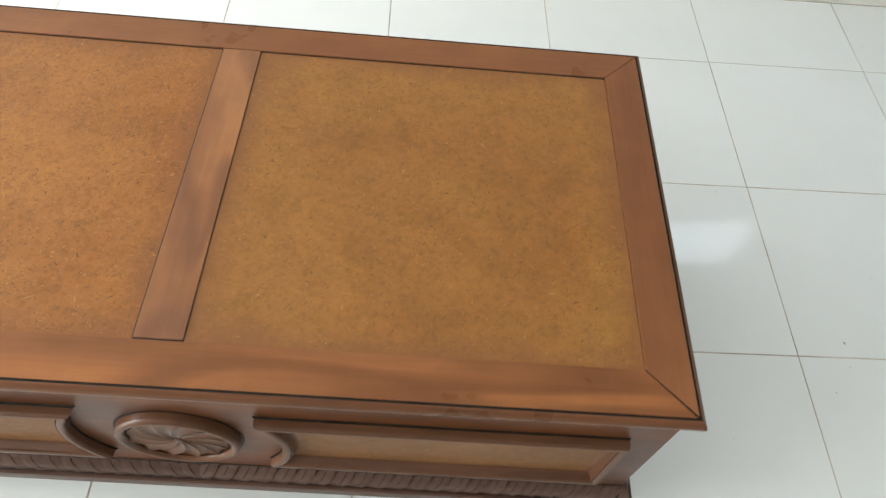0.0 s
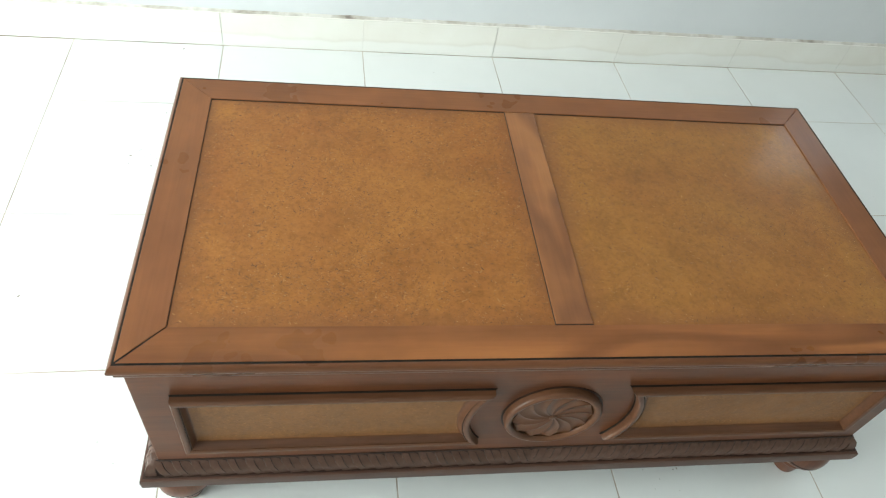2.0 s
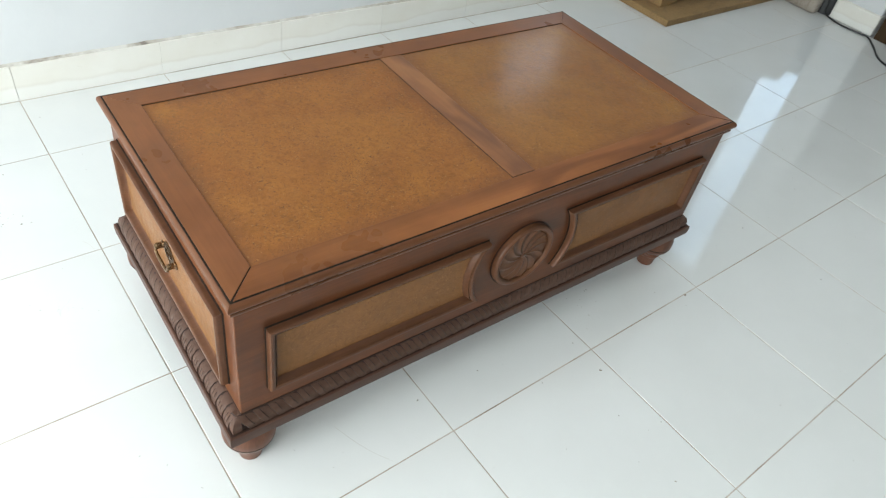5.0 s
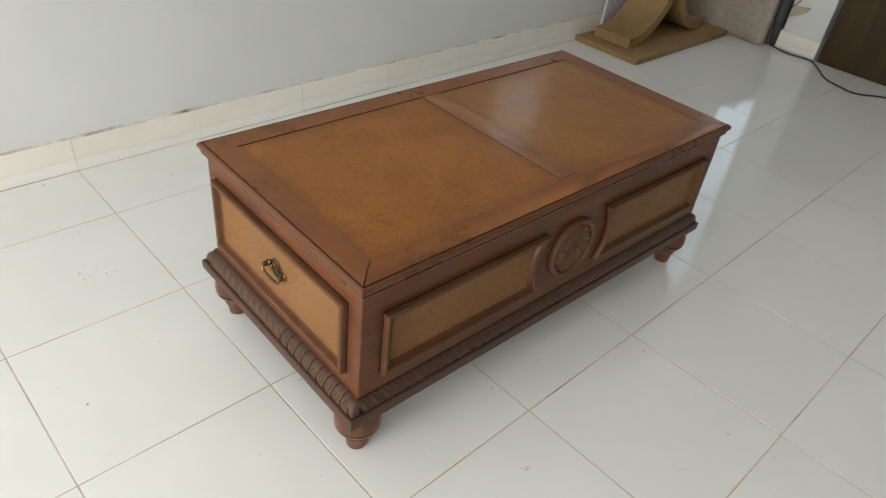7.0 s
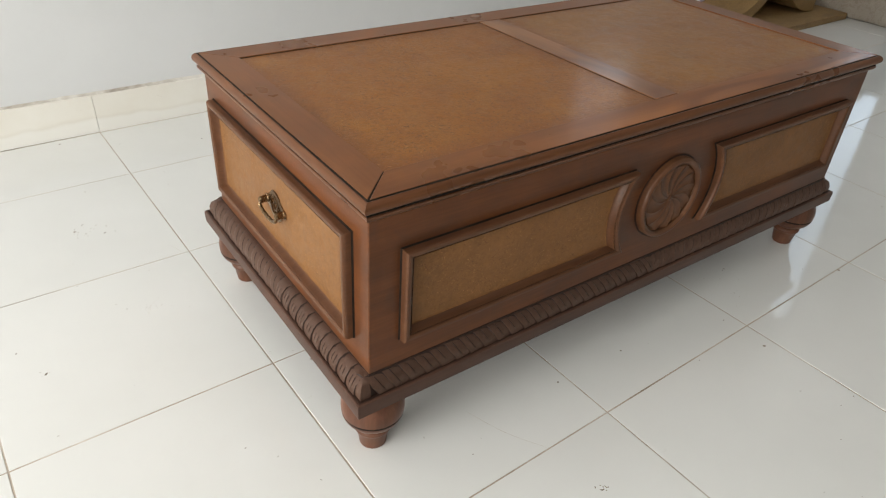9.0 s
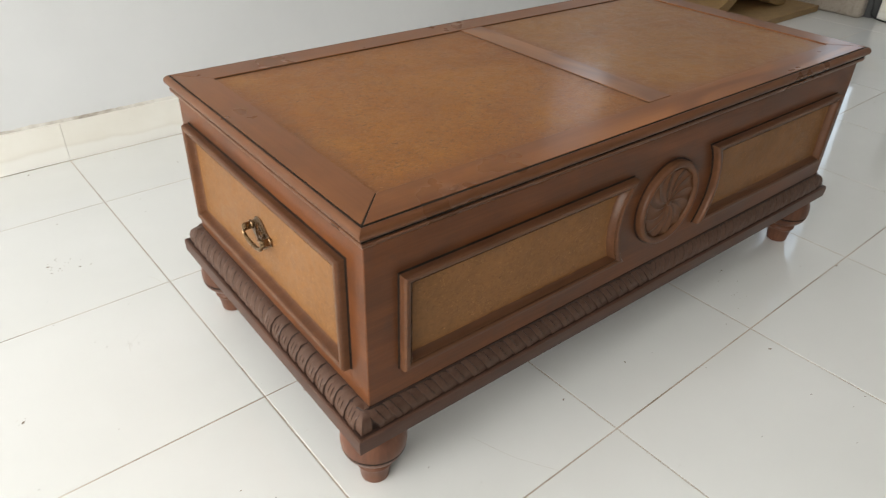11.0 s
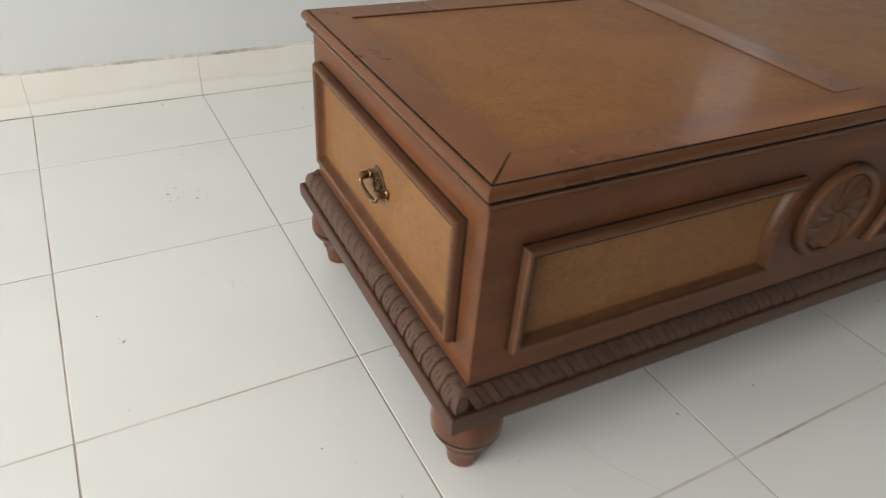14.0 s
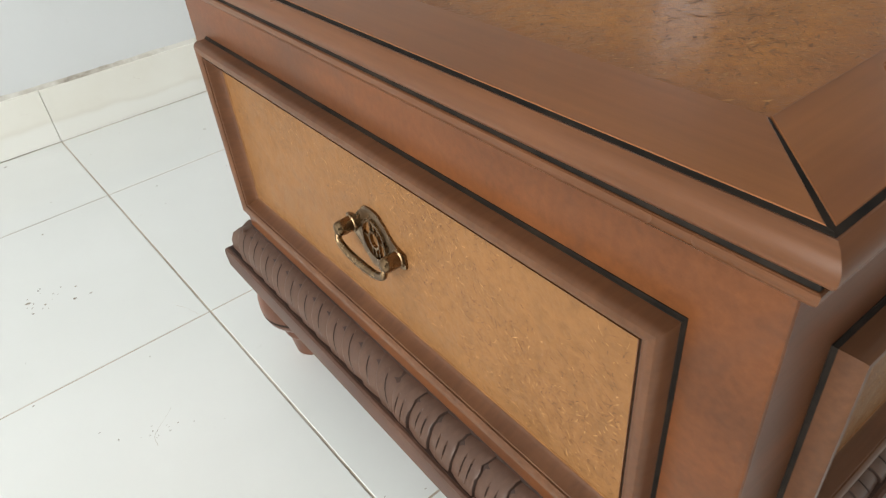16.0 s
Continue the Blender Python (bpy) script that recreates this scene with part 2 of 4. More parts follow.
m, n, l, b = mat("skirting_tile")
c1 = noise_node(n, l, coords(n, l), 7, 5, 0.6)
c = ramp(n, l, c1, [(0.3, (0.74, 0.705, 0.625)), (0.7, (0.79, 0.765, 0.70))])
st = noise_node(n, l, coords(n, l, (1, 1, 3)), 26, 5, 0.75, 1.0)
c = mix(n, l, ramp(n, l, st, [(0.66, grey(0)), (0.78, grey(0.5))]), c, (0.36, 0.29, 0.2))
sep = n.new("ShaderNodeSeparateXYZ")
l.new(coords(n, l), sep.inputs[0])
edge = n.new("ShaderNodeMath")
edge.operation = "MULTIPLY_ADD"
wave = n.new("ShaderNodeTexNoise")
wave.inputs["Scale"].default_value, wave.inputs["Detail"].default_value = 5.0, 8.0
geo = n.new("ShaderNodeNewGeometry")
l.new(geo.outputs["Position"], wave.inputs["Vector"])
l.new(wave.outputs["Fac"], edge.inputs[0])
edge.inputs[1].default_value = -0.06
l.new(sep.outputs[2], edge.inputs[2])
c = mix(n, l, ramp(n, l, edge.outputs[0], [(0.000, grey(0.8)), (0.012, grey(0))]), c, (0.79, 0.775, 0.73))
c = mix(n, l, ramp(n, l, edge.outputs[0], [(0.003, grey(0)), (0.007, grey(0.16)), (0.016, grey(0))]), c, (0.46, 0.39, 0.29))
l.new(jitter(n, l, c, 0.02), b.inputs["Base Color"])
b.inputs["Roughness"].default_value = 0.28
skirting_mat = m

m, n, l, b = mat("white_wall_paint")
c1 = noise_node(n, l, coords(n, l), 2.2, 5, 0.6)
c = ramp(n, l, c1, [(0.3, (0.615, 0.620, 0.620)), (0.7, (0.665, 0.670, 0.670))])
scuff = noise_node(n, l, coords(n, l, (1, 1, 0.35)), 13, 5, 0.8, 0.6)
c = mix(n, l, ramp(n, l, scuff, [(0.68, grey(0)), (0.82, grey(0.35))]), c, (0.42, 0.42, 0.42))
l.new(c, b.inputs["Base Color"])
b.inputs["Roughness"].default_value = 0.62
bump(n, l, b, noise_node(n, l, coords(n, l), 60, 4), 0.12, 0.002)
wall_paint = m

m, n, l, b = mat("ceiling_paint")
l.new(ramp(n, l, noise_node(n, l, coords(n, l), 1.8, 4, 0.6), [(0.3, (0.79, 0.79, 0.785)), (0.7, (0.83, 0.83, 0.825))]), b.inputs["Base Color"])
b.inputs["Roughness"].default_value = 0.8
ceiling_paint = m

# Dull grey chosen for its weak bounce: less fill on the chest's front.
m, n, l, b = mat("low_bounce_wall_paint")
l.new(ramp(n, l, noise_node(n, l, coords(n, l), 2.2, 5, 0.6), [(0.3, (0.36, 0.352, 0.34)), (0.7, (0.42, 0.41, 0.395))]), b.inputs["Base Color"])
b.inputs["Roughness"].default_value = 0.7
low_bounce_paint = m

m, n, l, b = mat("dirty_mortar")
l.new(ramp(n, l, noise_node(n, l, coords(n, l), 9, 6, 0.75), [(0.32, (0.20, 0.17, 0.14)), (0.41, (0.44, 0.395, 0.335)), (0.58, (0.66, 0.63, 0.57))]), b.inputs["Base Color"])
b.inputs["Roughness"].default_value = 0.9
mortar = m

m, n, l, b = mat("fibreboard")
f = noise_node(n, l, coords(n, l), 5, 5, 0.6)
c = ramp(n, l, f, [(0.3, (0.245, 0.148, 0.056)), (0.7, (0.310, 0.192, 0.075))])
g = noise_node(n, l, coords(n, l), 160, 3)
c = mix(n, l, 1.0, c, ramp(n, l, g, [(0.3, grey(0.88)), (0.7, grey(1.08))]), "MULTIPLY")
grime = noise_node(n, l, coords(n, l, (1, 1.6, 1)), 9, 6, 0.7, 0.8)
c = mix(n, l, ramp(n, l, grime, [(0.48, grey(0)), (0.66, grey(0.55))]), c, (0.165, 0.100, 0.045))
l.new(c, b.inputs["Base Color"])
b.inputs["Roughness"].default_value = 0.6
bump(n, l, b, g, 0.1)
fibreboard = m

m, n, l, b = mat("bubble_wrap")
f = noise_node(n, l, coords(n, l), 4, 4)
c = ramp(n, l, f, [(0.3, (0.36, 0.305, 0.245)), (0.7, (0.47, 0.41, 0.34))])
l.new(c, b.inputs["Base Color"])
w = noise_node(n, l, coords(n, l), 30, 5, 0.75, 1.6)
l.new(ramp(n, l, w, [(0.46, grey(0.5)), (0.60, grey(0.06))]), b.inputs["Roughness"])
b.inputs["Coat Weight"].default_value = 0.5
bump(n, l, b, w, 0.9, 0.016)
wrap = m

m, n, l, b = mat("dark_brown_laminate")
f = noise_node(n, l, coords(n, l, (8, 8, 0.8)), 3, 4, 0.6)
l.new(ramp(n, l, f, [(0.3, (0.034, 0.019, 0.007)), (0.7, (0.056, 0.032, 0.012))]), b.inputs["Base Color"])
b.inputs["Roughness"].default_value = 0.4
b.inputs["Specular IOR Level"].default_value = 0.2
brown_lam = m

m, n, l, b = mat("black_rubber")
l.new(ramp(n, l, noise_node(n, l, coords(n, l), 30), [(0.3, grey(0.010)), (0.7, grey(0.022))]), b.inputs["Base Color"])
b.inputs["Roughness"].default_value = 0.45
rubber = m

# Dark grey for the cylinder that fills the gap beside the pier.
m, n, l, b = mat("dark_gap_grey")
l.new(ramp(n, l, noise_node(n, l, coords(n, l, (1, 1, 0.3)), 18, 5, 0.7), [(0.3, grey(0.045)), (0.7, grey(0.075))]), b.inputs["Base Color"])
b.inputs["Roughness"].default_value = 0.6
gap_grey = m

m, n, l, b = mat("pale_offcut_board")
l.new(ramp(n, l, noise_node(n, l, coords(n, l, (1, 4, 4)), 20, 5, 0.7), [(0.3, (0.36, 0.30, 0.20)), (0.7, (0.46, 0.39, 0.27))]), b.inputs["Base Color"])
b.inputs["Roughness"].default_value = 0.6
pale_offcut = m

m, n, l, b = mat("lilac_check")
ck = n.new("ShaderNodeTexChecker")
ck.inputs["Scale"].default_value = 34
ck.inputs["Color1"].default_value, ck.inputs["Color2"].default_value = (0.60, 0.56, 0.60, 1), (0.50, 0.43, 0.52, 1)
l.new(coords(n, l), ck.inputs["Vector"])
l.new(ck.outputs[0], b.inputs["Base Color"])
lilac = m

m, n, l, b = mat("floor_dirt")
l.new(ramp(n, l, noise_node(n, l, coords(n, l), 40, 4), [(0.3, (0.15, 0.12, 0.09)), (0.7, (0.36, 0.31, 0.25))]), b.inputs["Base Color"])
b.inputs["Roughness"].default_value = 0.9
dirt = m

m, n, l, b = mat("window_frame_paint")
l.new(ramp(n, l, noise_node(n, l, coords(n, l), 20, 4), [(0.3, grey(0.5)), (0.7, grey(0.6))]), b.inputs["Base Color"])
b.inputs["Roughness"].default_value = 0.4
frame_paint = m


# ---- mesh helpers ----
BOARDS = set()               # meshes of flat boards, which are shaded flat


def finish(bm, name, material, smooth=True):
    if id(bm) in BOARDS:
        BOARDS.discard(id(bm))
        smooth = False
    bmesh.ops.recalc_face_normals(bm, faces=bm.faces)
    me = bpy.data.meshes.new(name)
    bm.to_mesh(me)
    bm.free()
    me.materials.append(material)
    if smooth:
        for p in me.polygons:
            p.use_smooth = True
        me.set_sharp_from_angle(angle=radians(32))
    return me


def part(name, bm, material, parent=None, label="", smooth=True):
    me = bm if isinstance(bm, bpy.types.Mesh) else finish(bm, name, material, smooth)
    ob = new(name, me)
    if parent is not None:
        ob.parent = parent
    if label:
        tagged(ob, label)
    return ob


def thing(name, label, category, at=None, group="", kind=""):
    ob = new(name)
    ob.empty_display_size = 0.1
    if at is not None:
        ob.matrix_world = at
    return tagged(ob, label, category, group, kind)


def box(lo, hi, bevel=0.0, bm=None, segments=2):
    own = bmesh.new()
    bmesh.ops.create_cube(own, size=1.0)
    for v in own.verts:
        v.co = Vector([lo[k] + (v.co[k] + 0.5) * (hi[k] - lo[k]) for k in range(3)])
    if bevel:
        bmesh.ops.bevel(own, geom=own.edges[:], offset=bevel, segments=segments, profile=0.5, affect="EDGES")
    if bm is None:
        BOARDS.add(id(own))
        return own
    me = bpy.data.meshes.new("tmp")
    own.to_mesh(me)
    own.free()
    bm.from_mesh(me)
    bpy.data.meshes.remove(me)
    return bm


def prism(outline, z0, z1, bevel=0.0):
    """A flat board with the given plan, its top edges eased."""
    bm = bmesh.new()
    low = [bm.verts.new((x, y, z0)) for x, y in outline]
    top = [bm.verts.new((x, y, z1)) for x, y in outline]
    k = len(outline)
    bm.faces.new(low[::-1])
    bm.faces.new(top)
    for i in range(k):
        bm.faces.new((low[i], low[(i + 1) % k], top[(i + 1) % k], top[i]))
    if bevel:
        e = [e for e in bm.edges if e.verts[0] in top and e.verts[1] in top]
        bmesh.ops.bevel(bm, geom=e, offset=bevel, segments=2, profile=0.5, affect="EDGES")
    BOARDS.add(id(bm))
    return bm


def inset_points(outline, d):
    k, out = len(outline), []
    for i in range(k):
        p, q, r = Vector(outline[i - 1]), Vector(outline[i]), Vector(outline[(i + 1) % k])
        a, c = (q - p).normalized(), (r - q).normalized()
        na, nc = Vector((-a.y, a.x)), Vector((-c.y, c.x))
        out.append(q + (na + nc) / max(0.25, 1 + na.dot(nc)) * d)
    return out


def moulding(outline, spans, profile, place, close=False):
    """One mesh per span (first, last) of the counter-clockwise outline: the profile (inset, height) swept along it, mitred at the ends."""
    rings = [outline(d) if callable(outline) else inset_points(outline, d) for d, h in profile]
    k, made = len(rings[0]), []
    for first, last in spans:
        bm = bmesh.new()
        rows = []
        for i in range(first, last + 1):
            rows.append([bm.verts.new(place(rings[j][i % k].x, rings[j][i % k].y, profile[j][1])) for j in range(len(profile))])
        for a, c in zip(rows, rows[1:]):
            for j in range(len(profile) - 1):
                bm.faces.new((a[j], c[j], c[j + 1], a[j + 1]))
            if close:
                bm.faces.new((a[-1], c[-1], c[0], a[0]))
        bm.faces.new(rows[0])
        bm.faces.new(rows[-1][::-1])
        made.append(bm)
    return made


def rectangle(u0, u1, v0, v1):
    return [(u0, v0), (u1, v0), (u1, v1), (u0, v1)]


def lathe(profile, steps=40, centre=(0, 0)):
    bm = bmesh.new()
    rings = []
    for r, z in profile:
        rings.append([bm.verts.new((centre[0] + r * math.cos(a), centre[1] + r * math.sin(a), z))
                      for a in (2 * math.pi * i / steps for i in range(steps))])
    for a, c in zip(rings, rings[1:]):
        for i in range(steps):
            bm.faces.new((a[i], a[(i + 1) % steps], c[(i + 1) % steps], c[i]))
    bm.faces.new(rings[0][::-1])
    bm.faces.new(rings[-1])
    return bm


def tube(points, radius, sides=12, squash=1.0):
    bm = bmesh.new()
    pts = [Vector(p) for p in points]
    rings, up = [], Vector((0, 0, 1))
    for i, p in enumerate(pts):
        d = (pts[min(i + 1, len(pts) - 1)] - pts[max(i - 1, 0)]).normalized()
        side = d.cross(up if abs(d.z) < 0.95 else Vector((1, 0, 0))).normalized()
        top = side.cross(d)
        r = radius[i] if isinstance(radius, (list, tuple)) else radius
        rings.append([bm.verts.new(p + (side * math.cos(a) + top * math.sin(a) * squash) * r)
                      for a in (2 * math.pi * j / sides for j in range(sides))])
    for a, c in zip(rings, rings[1:]):
        for i in range(sides):
            bm.faces.new((a[i], a[(i + 1) % sides], c[(i + 1) % sides], c[i]))
    bm.faces.new(rings[0][::-1])
    bm.faces.new(rings[-1])
    return bm


def smooth_line(points, per=8):
    """A Catmull-Rom line through the points."""
    p = [Vector(q) for q in points]
    p = [2 * p[0] - p[1]] + p + [2 * p[-1] - p[-2]]
    out = []
    for i in range(1, len(p) - 2):
        for k in range(per):
            t = k / per
            out.append(0.5 * ((2 * p[i]) + (p[i + 1] - p[i - 1]) * t + (2 * p[i - 1] - 5 * p[i] + 4 * p[i + 1] - p[i + 2]) * t * t
                              + (3 * p[i] - p[i - 1] - 3 * p[i + 1] + p[i + 2]) * t ** 3))
    return out + [p[-2]]


# ---- the room ----
X0, X1, Y0, WALL, TOP = -3.2, 2.92, -4.6, 1.088, 2.75
SKIRT_FACE, SKIRT_H = 1.076, 0.104
GRID_X, GRID_Y, PITCH, JOINT = -1.0183, -0.4069, 0.4022, 0.0024


def wall_with_opening(name, lo, hi, axis, openings, label, paint=wall_paint):
    """A wall slab between lo and hi, cut into piers round its openings (a0, a1, z0, z1) along the axis."""
    bm = bmesh.new()
    cuts = sorted(openings)
    k = 0 if axis == "x" else 1
    start = lo[k]
    for a0, a1, z0, z1 in cuts:
        for s, e, c0, c1 in ((start, a0, lo[2], hi[2]), (a0, a1, lo[2], z0), (a0, a1, z1, hi[2])):
            if e - s > 1e-4 and c1 - c0 > 1e-4:
                p, q = list(lo), list(hi)
                p[k], q[k], p[2], q[2] = s, e, c0, c1
                box(p, q, 0, bm)
        start = a1
    p, q = list(lo), list(hi)
    p[k] = start
    box(p, q, 0, bm)
    ob = part(name, bm, paint, smooth=False)
    ob.matrix_world = RM
    return tagged(ob, label, "wall", kind="structure")


BACK_WIN = (1.29, 1.71, 1.05, 1.43)
SIDE_WIN = (0.455, 0.705, 0.35, 1.86)
BALCONY = (-1.98, 0.62, 0.06, 2.05)
wall_with_opening("wall_north", (X0 - 0.15, WALL, -0.1), (X1 + 0.15, WALL + 0.16, TOP), "x", [BACK_WIN],
                  "white painted wall with scuffs and a dirty foot")
# Mostly hidden wall; its dull paint keeps the far end darker.
wall_with_opening("wall_east", (X1, Y0, -0.1), (X1 + 0.15, WALL, TOP), "y", [SIDE_WIN], "end wall behind the stacked things, dull to cut bounce light", low_bounce_paint)
wall_with_opening("wall_west", (X0 - 0.15, Y0, -0.1), (X0, WALL, TOP), "y", [BALCONY], "white painted wall with a wide window")
# Unseen wall added to close the room, dull to limit bounce light.
wall_with_opening("wall_south", (X0 - 0.15, Y0 - 0.15, -0.1), (X1 + 0.15, Y0, TOP), "x", [], "plain grey wall added out of view, dull to cut bounce light", low_bounce_paint)
ceil = part("ceiling", box((X0 - 0.15, Y0 - 0.15, TOP), (X1 + 0.15, WALL + 0.16, TOP + 0.1)), ceiling_paint, smooth=False)
ceil.matrix_world = RM
tagged(ceil, "plain white painted ceiling", "ceiling", kind="structure")


def window(name, centre, width, height, along, depth, bars):
    """A painted frame with bars, standing in its opening."""
    top = thing(name, "white painted window frame in the wall", "window", RM @ pose(*centre, 0, 0, 0 if along == "x" else 90), kind="structure")
    w, h, t = width / 2, height / 2, 0.045
    for a, c in (((-w, -0.03, -h), (w, 0.03, -h + t)), ((-w, -0.03, h - t), (w, 0.03, h)),
                 ((-w, -0.03, -h + t), (-w + t, 0.03, h - t)), ((w - t, -0.03, -h + t), (w, 0.03, h - t))):
        part("window_frame", box(a, c, 0.004), frame_paint, top)
    for k in range(bars):
        x = -w + (k + 1) * width / (bars + 1)
        part("bar", box((x - 0.015, -0.02, -h + t), (x + 0.015, 0.02, h - t), 0.003), frame_paint, top)
    return top


window("window_1", ((BACK_WIN[0] + BACK_WIN[1]) / 2, WALL + 0.11, (BACK_WIN[2] + BACK_WIN[3]) / 2), BACK_WIN[1] - BACK_WIN[0], BACK_WIN[3] - BACK_WIN[2], "x", 0.16, 0)
window("window_2", (X1 + 0.11, (SIDE_WIN[0] + SIDE_WIN[1]) / 2, (SIDE_WIN[2] + SIDE_WIN[3]) / 2), SIDE_WIN[1] - SIDE_WIN[0], SIDE_WIN[3] - SIDE_WIN[2], "y", 0.15, 0)
window("window_3", (X0 - 0.11, (BALCONY[0] + BALCONY[1]) / 2, (BALCONY[2] + BALCONY[3]) / 2), BALCONY[1] - BALCONY[0], BALCONY[3] - BALCONY[2], "y", 0.15, 2)

floor = part("floor", box((X0 - 0.15, Y0 - 0.15, -0.1), (X1 + 0.15, WALL + 0.16, -0.0006)), grout, smooth=False)
floor.matrix_world = RM
tagged(floor, "glossy white square tile floor with brown grout", "floor", kind="structure")

baseboard = part("baseboard", box((X0, SKIRT_FACE + 0.002, 0.0), (X1 - 0.1, WALL + 0.002, SKIRT_H - 0.004)), mortar, smooth=False)
baseboard.matrix_world = RM
tagged(baseboard, "cream skirting tiles with a dirty mortar edge", "baseboard", kind="structure")

# ---- the chest: a low wooden coffee table chest on turned feet ----
AX, AY = 0.577, 0.281            # half length and half depth of the body
LX, LY, LZ = 0.5791, 0.2816, 0.4450   # half length, half depth and height of the lid's flat top
RAIL = 0.051
LID_Y = -0.0032
DIV0, DIV1 = -0.024, 0.0290
chest = thing("coffee_table_chest", "low reddish brown wooden chest table with burl panels on turned feet", "coffee table")

lid = part("lid", prism(rectangle(-LX - 0.003, LX + 0.003, -LY - 0.003, LY + 0.003), 0.4229, 0.4405), black_stain, chest,
           "flat lid with mitred rails round two burl panels")
lid.location.y = LID_Y
flat = lambda u, v, h: (u, v, h)
SIDES = [(0, 1), (1, 2), (2, 3), (3, 4)]
IX, IY = LX - RAIL, LY - RAIL
G = 0.0012                       # half the open joint at the front mitres
g = 0.0004
part("front_rail", prism([(-LX + G * 1.6, -LY), (LX - G * 1.6, -LY), (IX - 0.001, -IY), (-IX + 0.001, -IY)], 0.4405, LZ, 0.0004), wood_front, lid)
part("back_rail", prism([(-IX, IY), (IX, IY), (LX - g, LY), (-LX + g, LY)], 0.4405, LZ, 0.0006), wood_top_x, lid)
part("end_rail", prism([(-LX, -LY + G * 1.6), (-IX, -IY + 0.001), (-IX, IY - g), (-LX, LY - g)], 0.4405, LZ, 0.0004), wood_top_y, lid)
part("end_rail", prism([(LX, -LY + G * 1.6), (LX, LY - g), (IX, IY - g), (IX, -IY + 0.001)], 0.4405, LZ, 0.0004), wood_top_y, lid)
part("divider", prism(rectangle(DIV0, DIV1, -IY + 0.0022, IY - 0.0008), 0.4405, LZ - 0.0003, 0.0007), wood_divider, lid)
top_panels = []
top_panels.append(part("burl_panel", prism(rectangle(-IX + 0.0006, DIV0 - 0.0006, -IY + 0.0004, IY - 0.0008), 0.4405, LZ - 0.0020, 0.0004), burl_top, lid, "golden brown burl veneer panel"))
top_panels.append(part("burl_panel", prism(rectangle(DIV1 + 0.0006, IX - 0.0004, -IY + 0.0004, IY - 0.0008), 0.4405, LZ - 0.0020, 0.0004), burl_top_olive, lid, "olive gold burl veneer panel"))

J0, J1 = LZ - 0.0028, LZ - 0.0013   # dark glue joints between rails, divider and panels
for lo, hi in (((DIV0 - 0.0014, -IY + 0.002, J0), (DIV0 + 0.0002, IY - 0.0016, J1)), ((-IX + 0.0006, IY - 0.0018, J0), (DIV0 - 0.0016, IY + 0.0002, J1)),
               ((DIV1 + 0.0010, IY - 0.0018, J0), (IX - 0.0006, IY + 0.0002, J1)), ((-IX - 0.0002, -IY + 0.002, J0), (-IX + 0.0009, IY - 0.002, J1 - 0.0004)),
               ((DIV1 - 0.0002, -IY + 0.002, J0), (DIV1 + 0.0007, IY - 0.002, J1 - 0.0006)), ((DIV0, -IY + 0.0002, J0), (DIV1, -IY + 0.0024, J1))):
    part("joint_line", box(lo, hi), recess_dark, lid)

edge_out = rectangle(-LX - 0.0024, LX + 0.0024, -LY - 0.0024, LY + 0.0024)
groove = [(-0.0002, 0.4400), (-0.0002, LZ - 0.0009), (0.0022, LZ - 0.0004), (0.0024, LZ - 0.0004), (0.0024, 0.4400)]
for bm in moulding(edge_out, SIDES, groove, flat, True):
    part("groove_line", bm, black_stain, lid)
for sx in (-1, 1):
    part("mitre_line", prism([(sx * (LX + 0.001), -LY - 0.001), (sx * (LX - 0.0024), -LY - 0.001), (sx * (IX - 0.0004), -IY + 0.0001), (sx * (IX + 0.0004), -IY + 0.0006), (sx * (LX + 0.001), -LY + 0.0024)][::sx],
                             0.4403, LZ - 0.0005), black_stain, lid)
edge_profile = [(0.0007, 0.4284), (0.0007, 0.4437), (-0.0012, 0.4440), (-0.0032, 0.4428), (-0.0054, 0.4405), (-0.0068, 0.4376), (-0.0072, 0.4346),
                (-0.0067, 0.4318), (-0.0052, 0.4298), (-0.0028, 0.4287)]
for k, bm in enumerate(moulding(edge_out, SIDES, edge_profile, flat, True)):
    part("edging", bm, wood_edge if k % 2 == 0 else wood_edge_y, lid, "rounded wooden edging")
fillet_profile = [(0.0046, 0.4140), (0.0046, 0.4236), (-0.0012, 0.4236), (-0.0020, 0.4230), (-0.0019, 0.4204), (-0.0010, 0.4180), (0.0008, 0.4158), (0.0034, 0.4144)]
for k, bm in enumerate(moulding(edge_out, SIDES, fillet_profile, flat, True)):
    part("fillet", bm, wood_edge if k % 2 == 0 else wood_edge_y, chest).location.y = LID_Y

part("body", box((-AX, -AY, 0.137), (AX, AY - 0.014, 0.4228), 0.0018), wood_body, chest, "reddish brown stained wooden body")



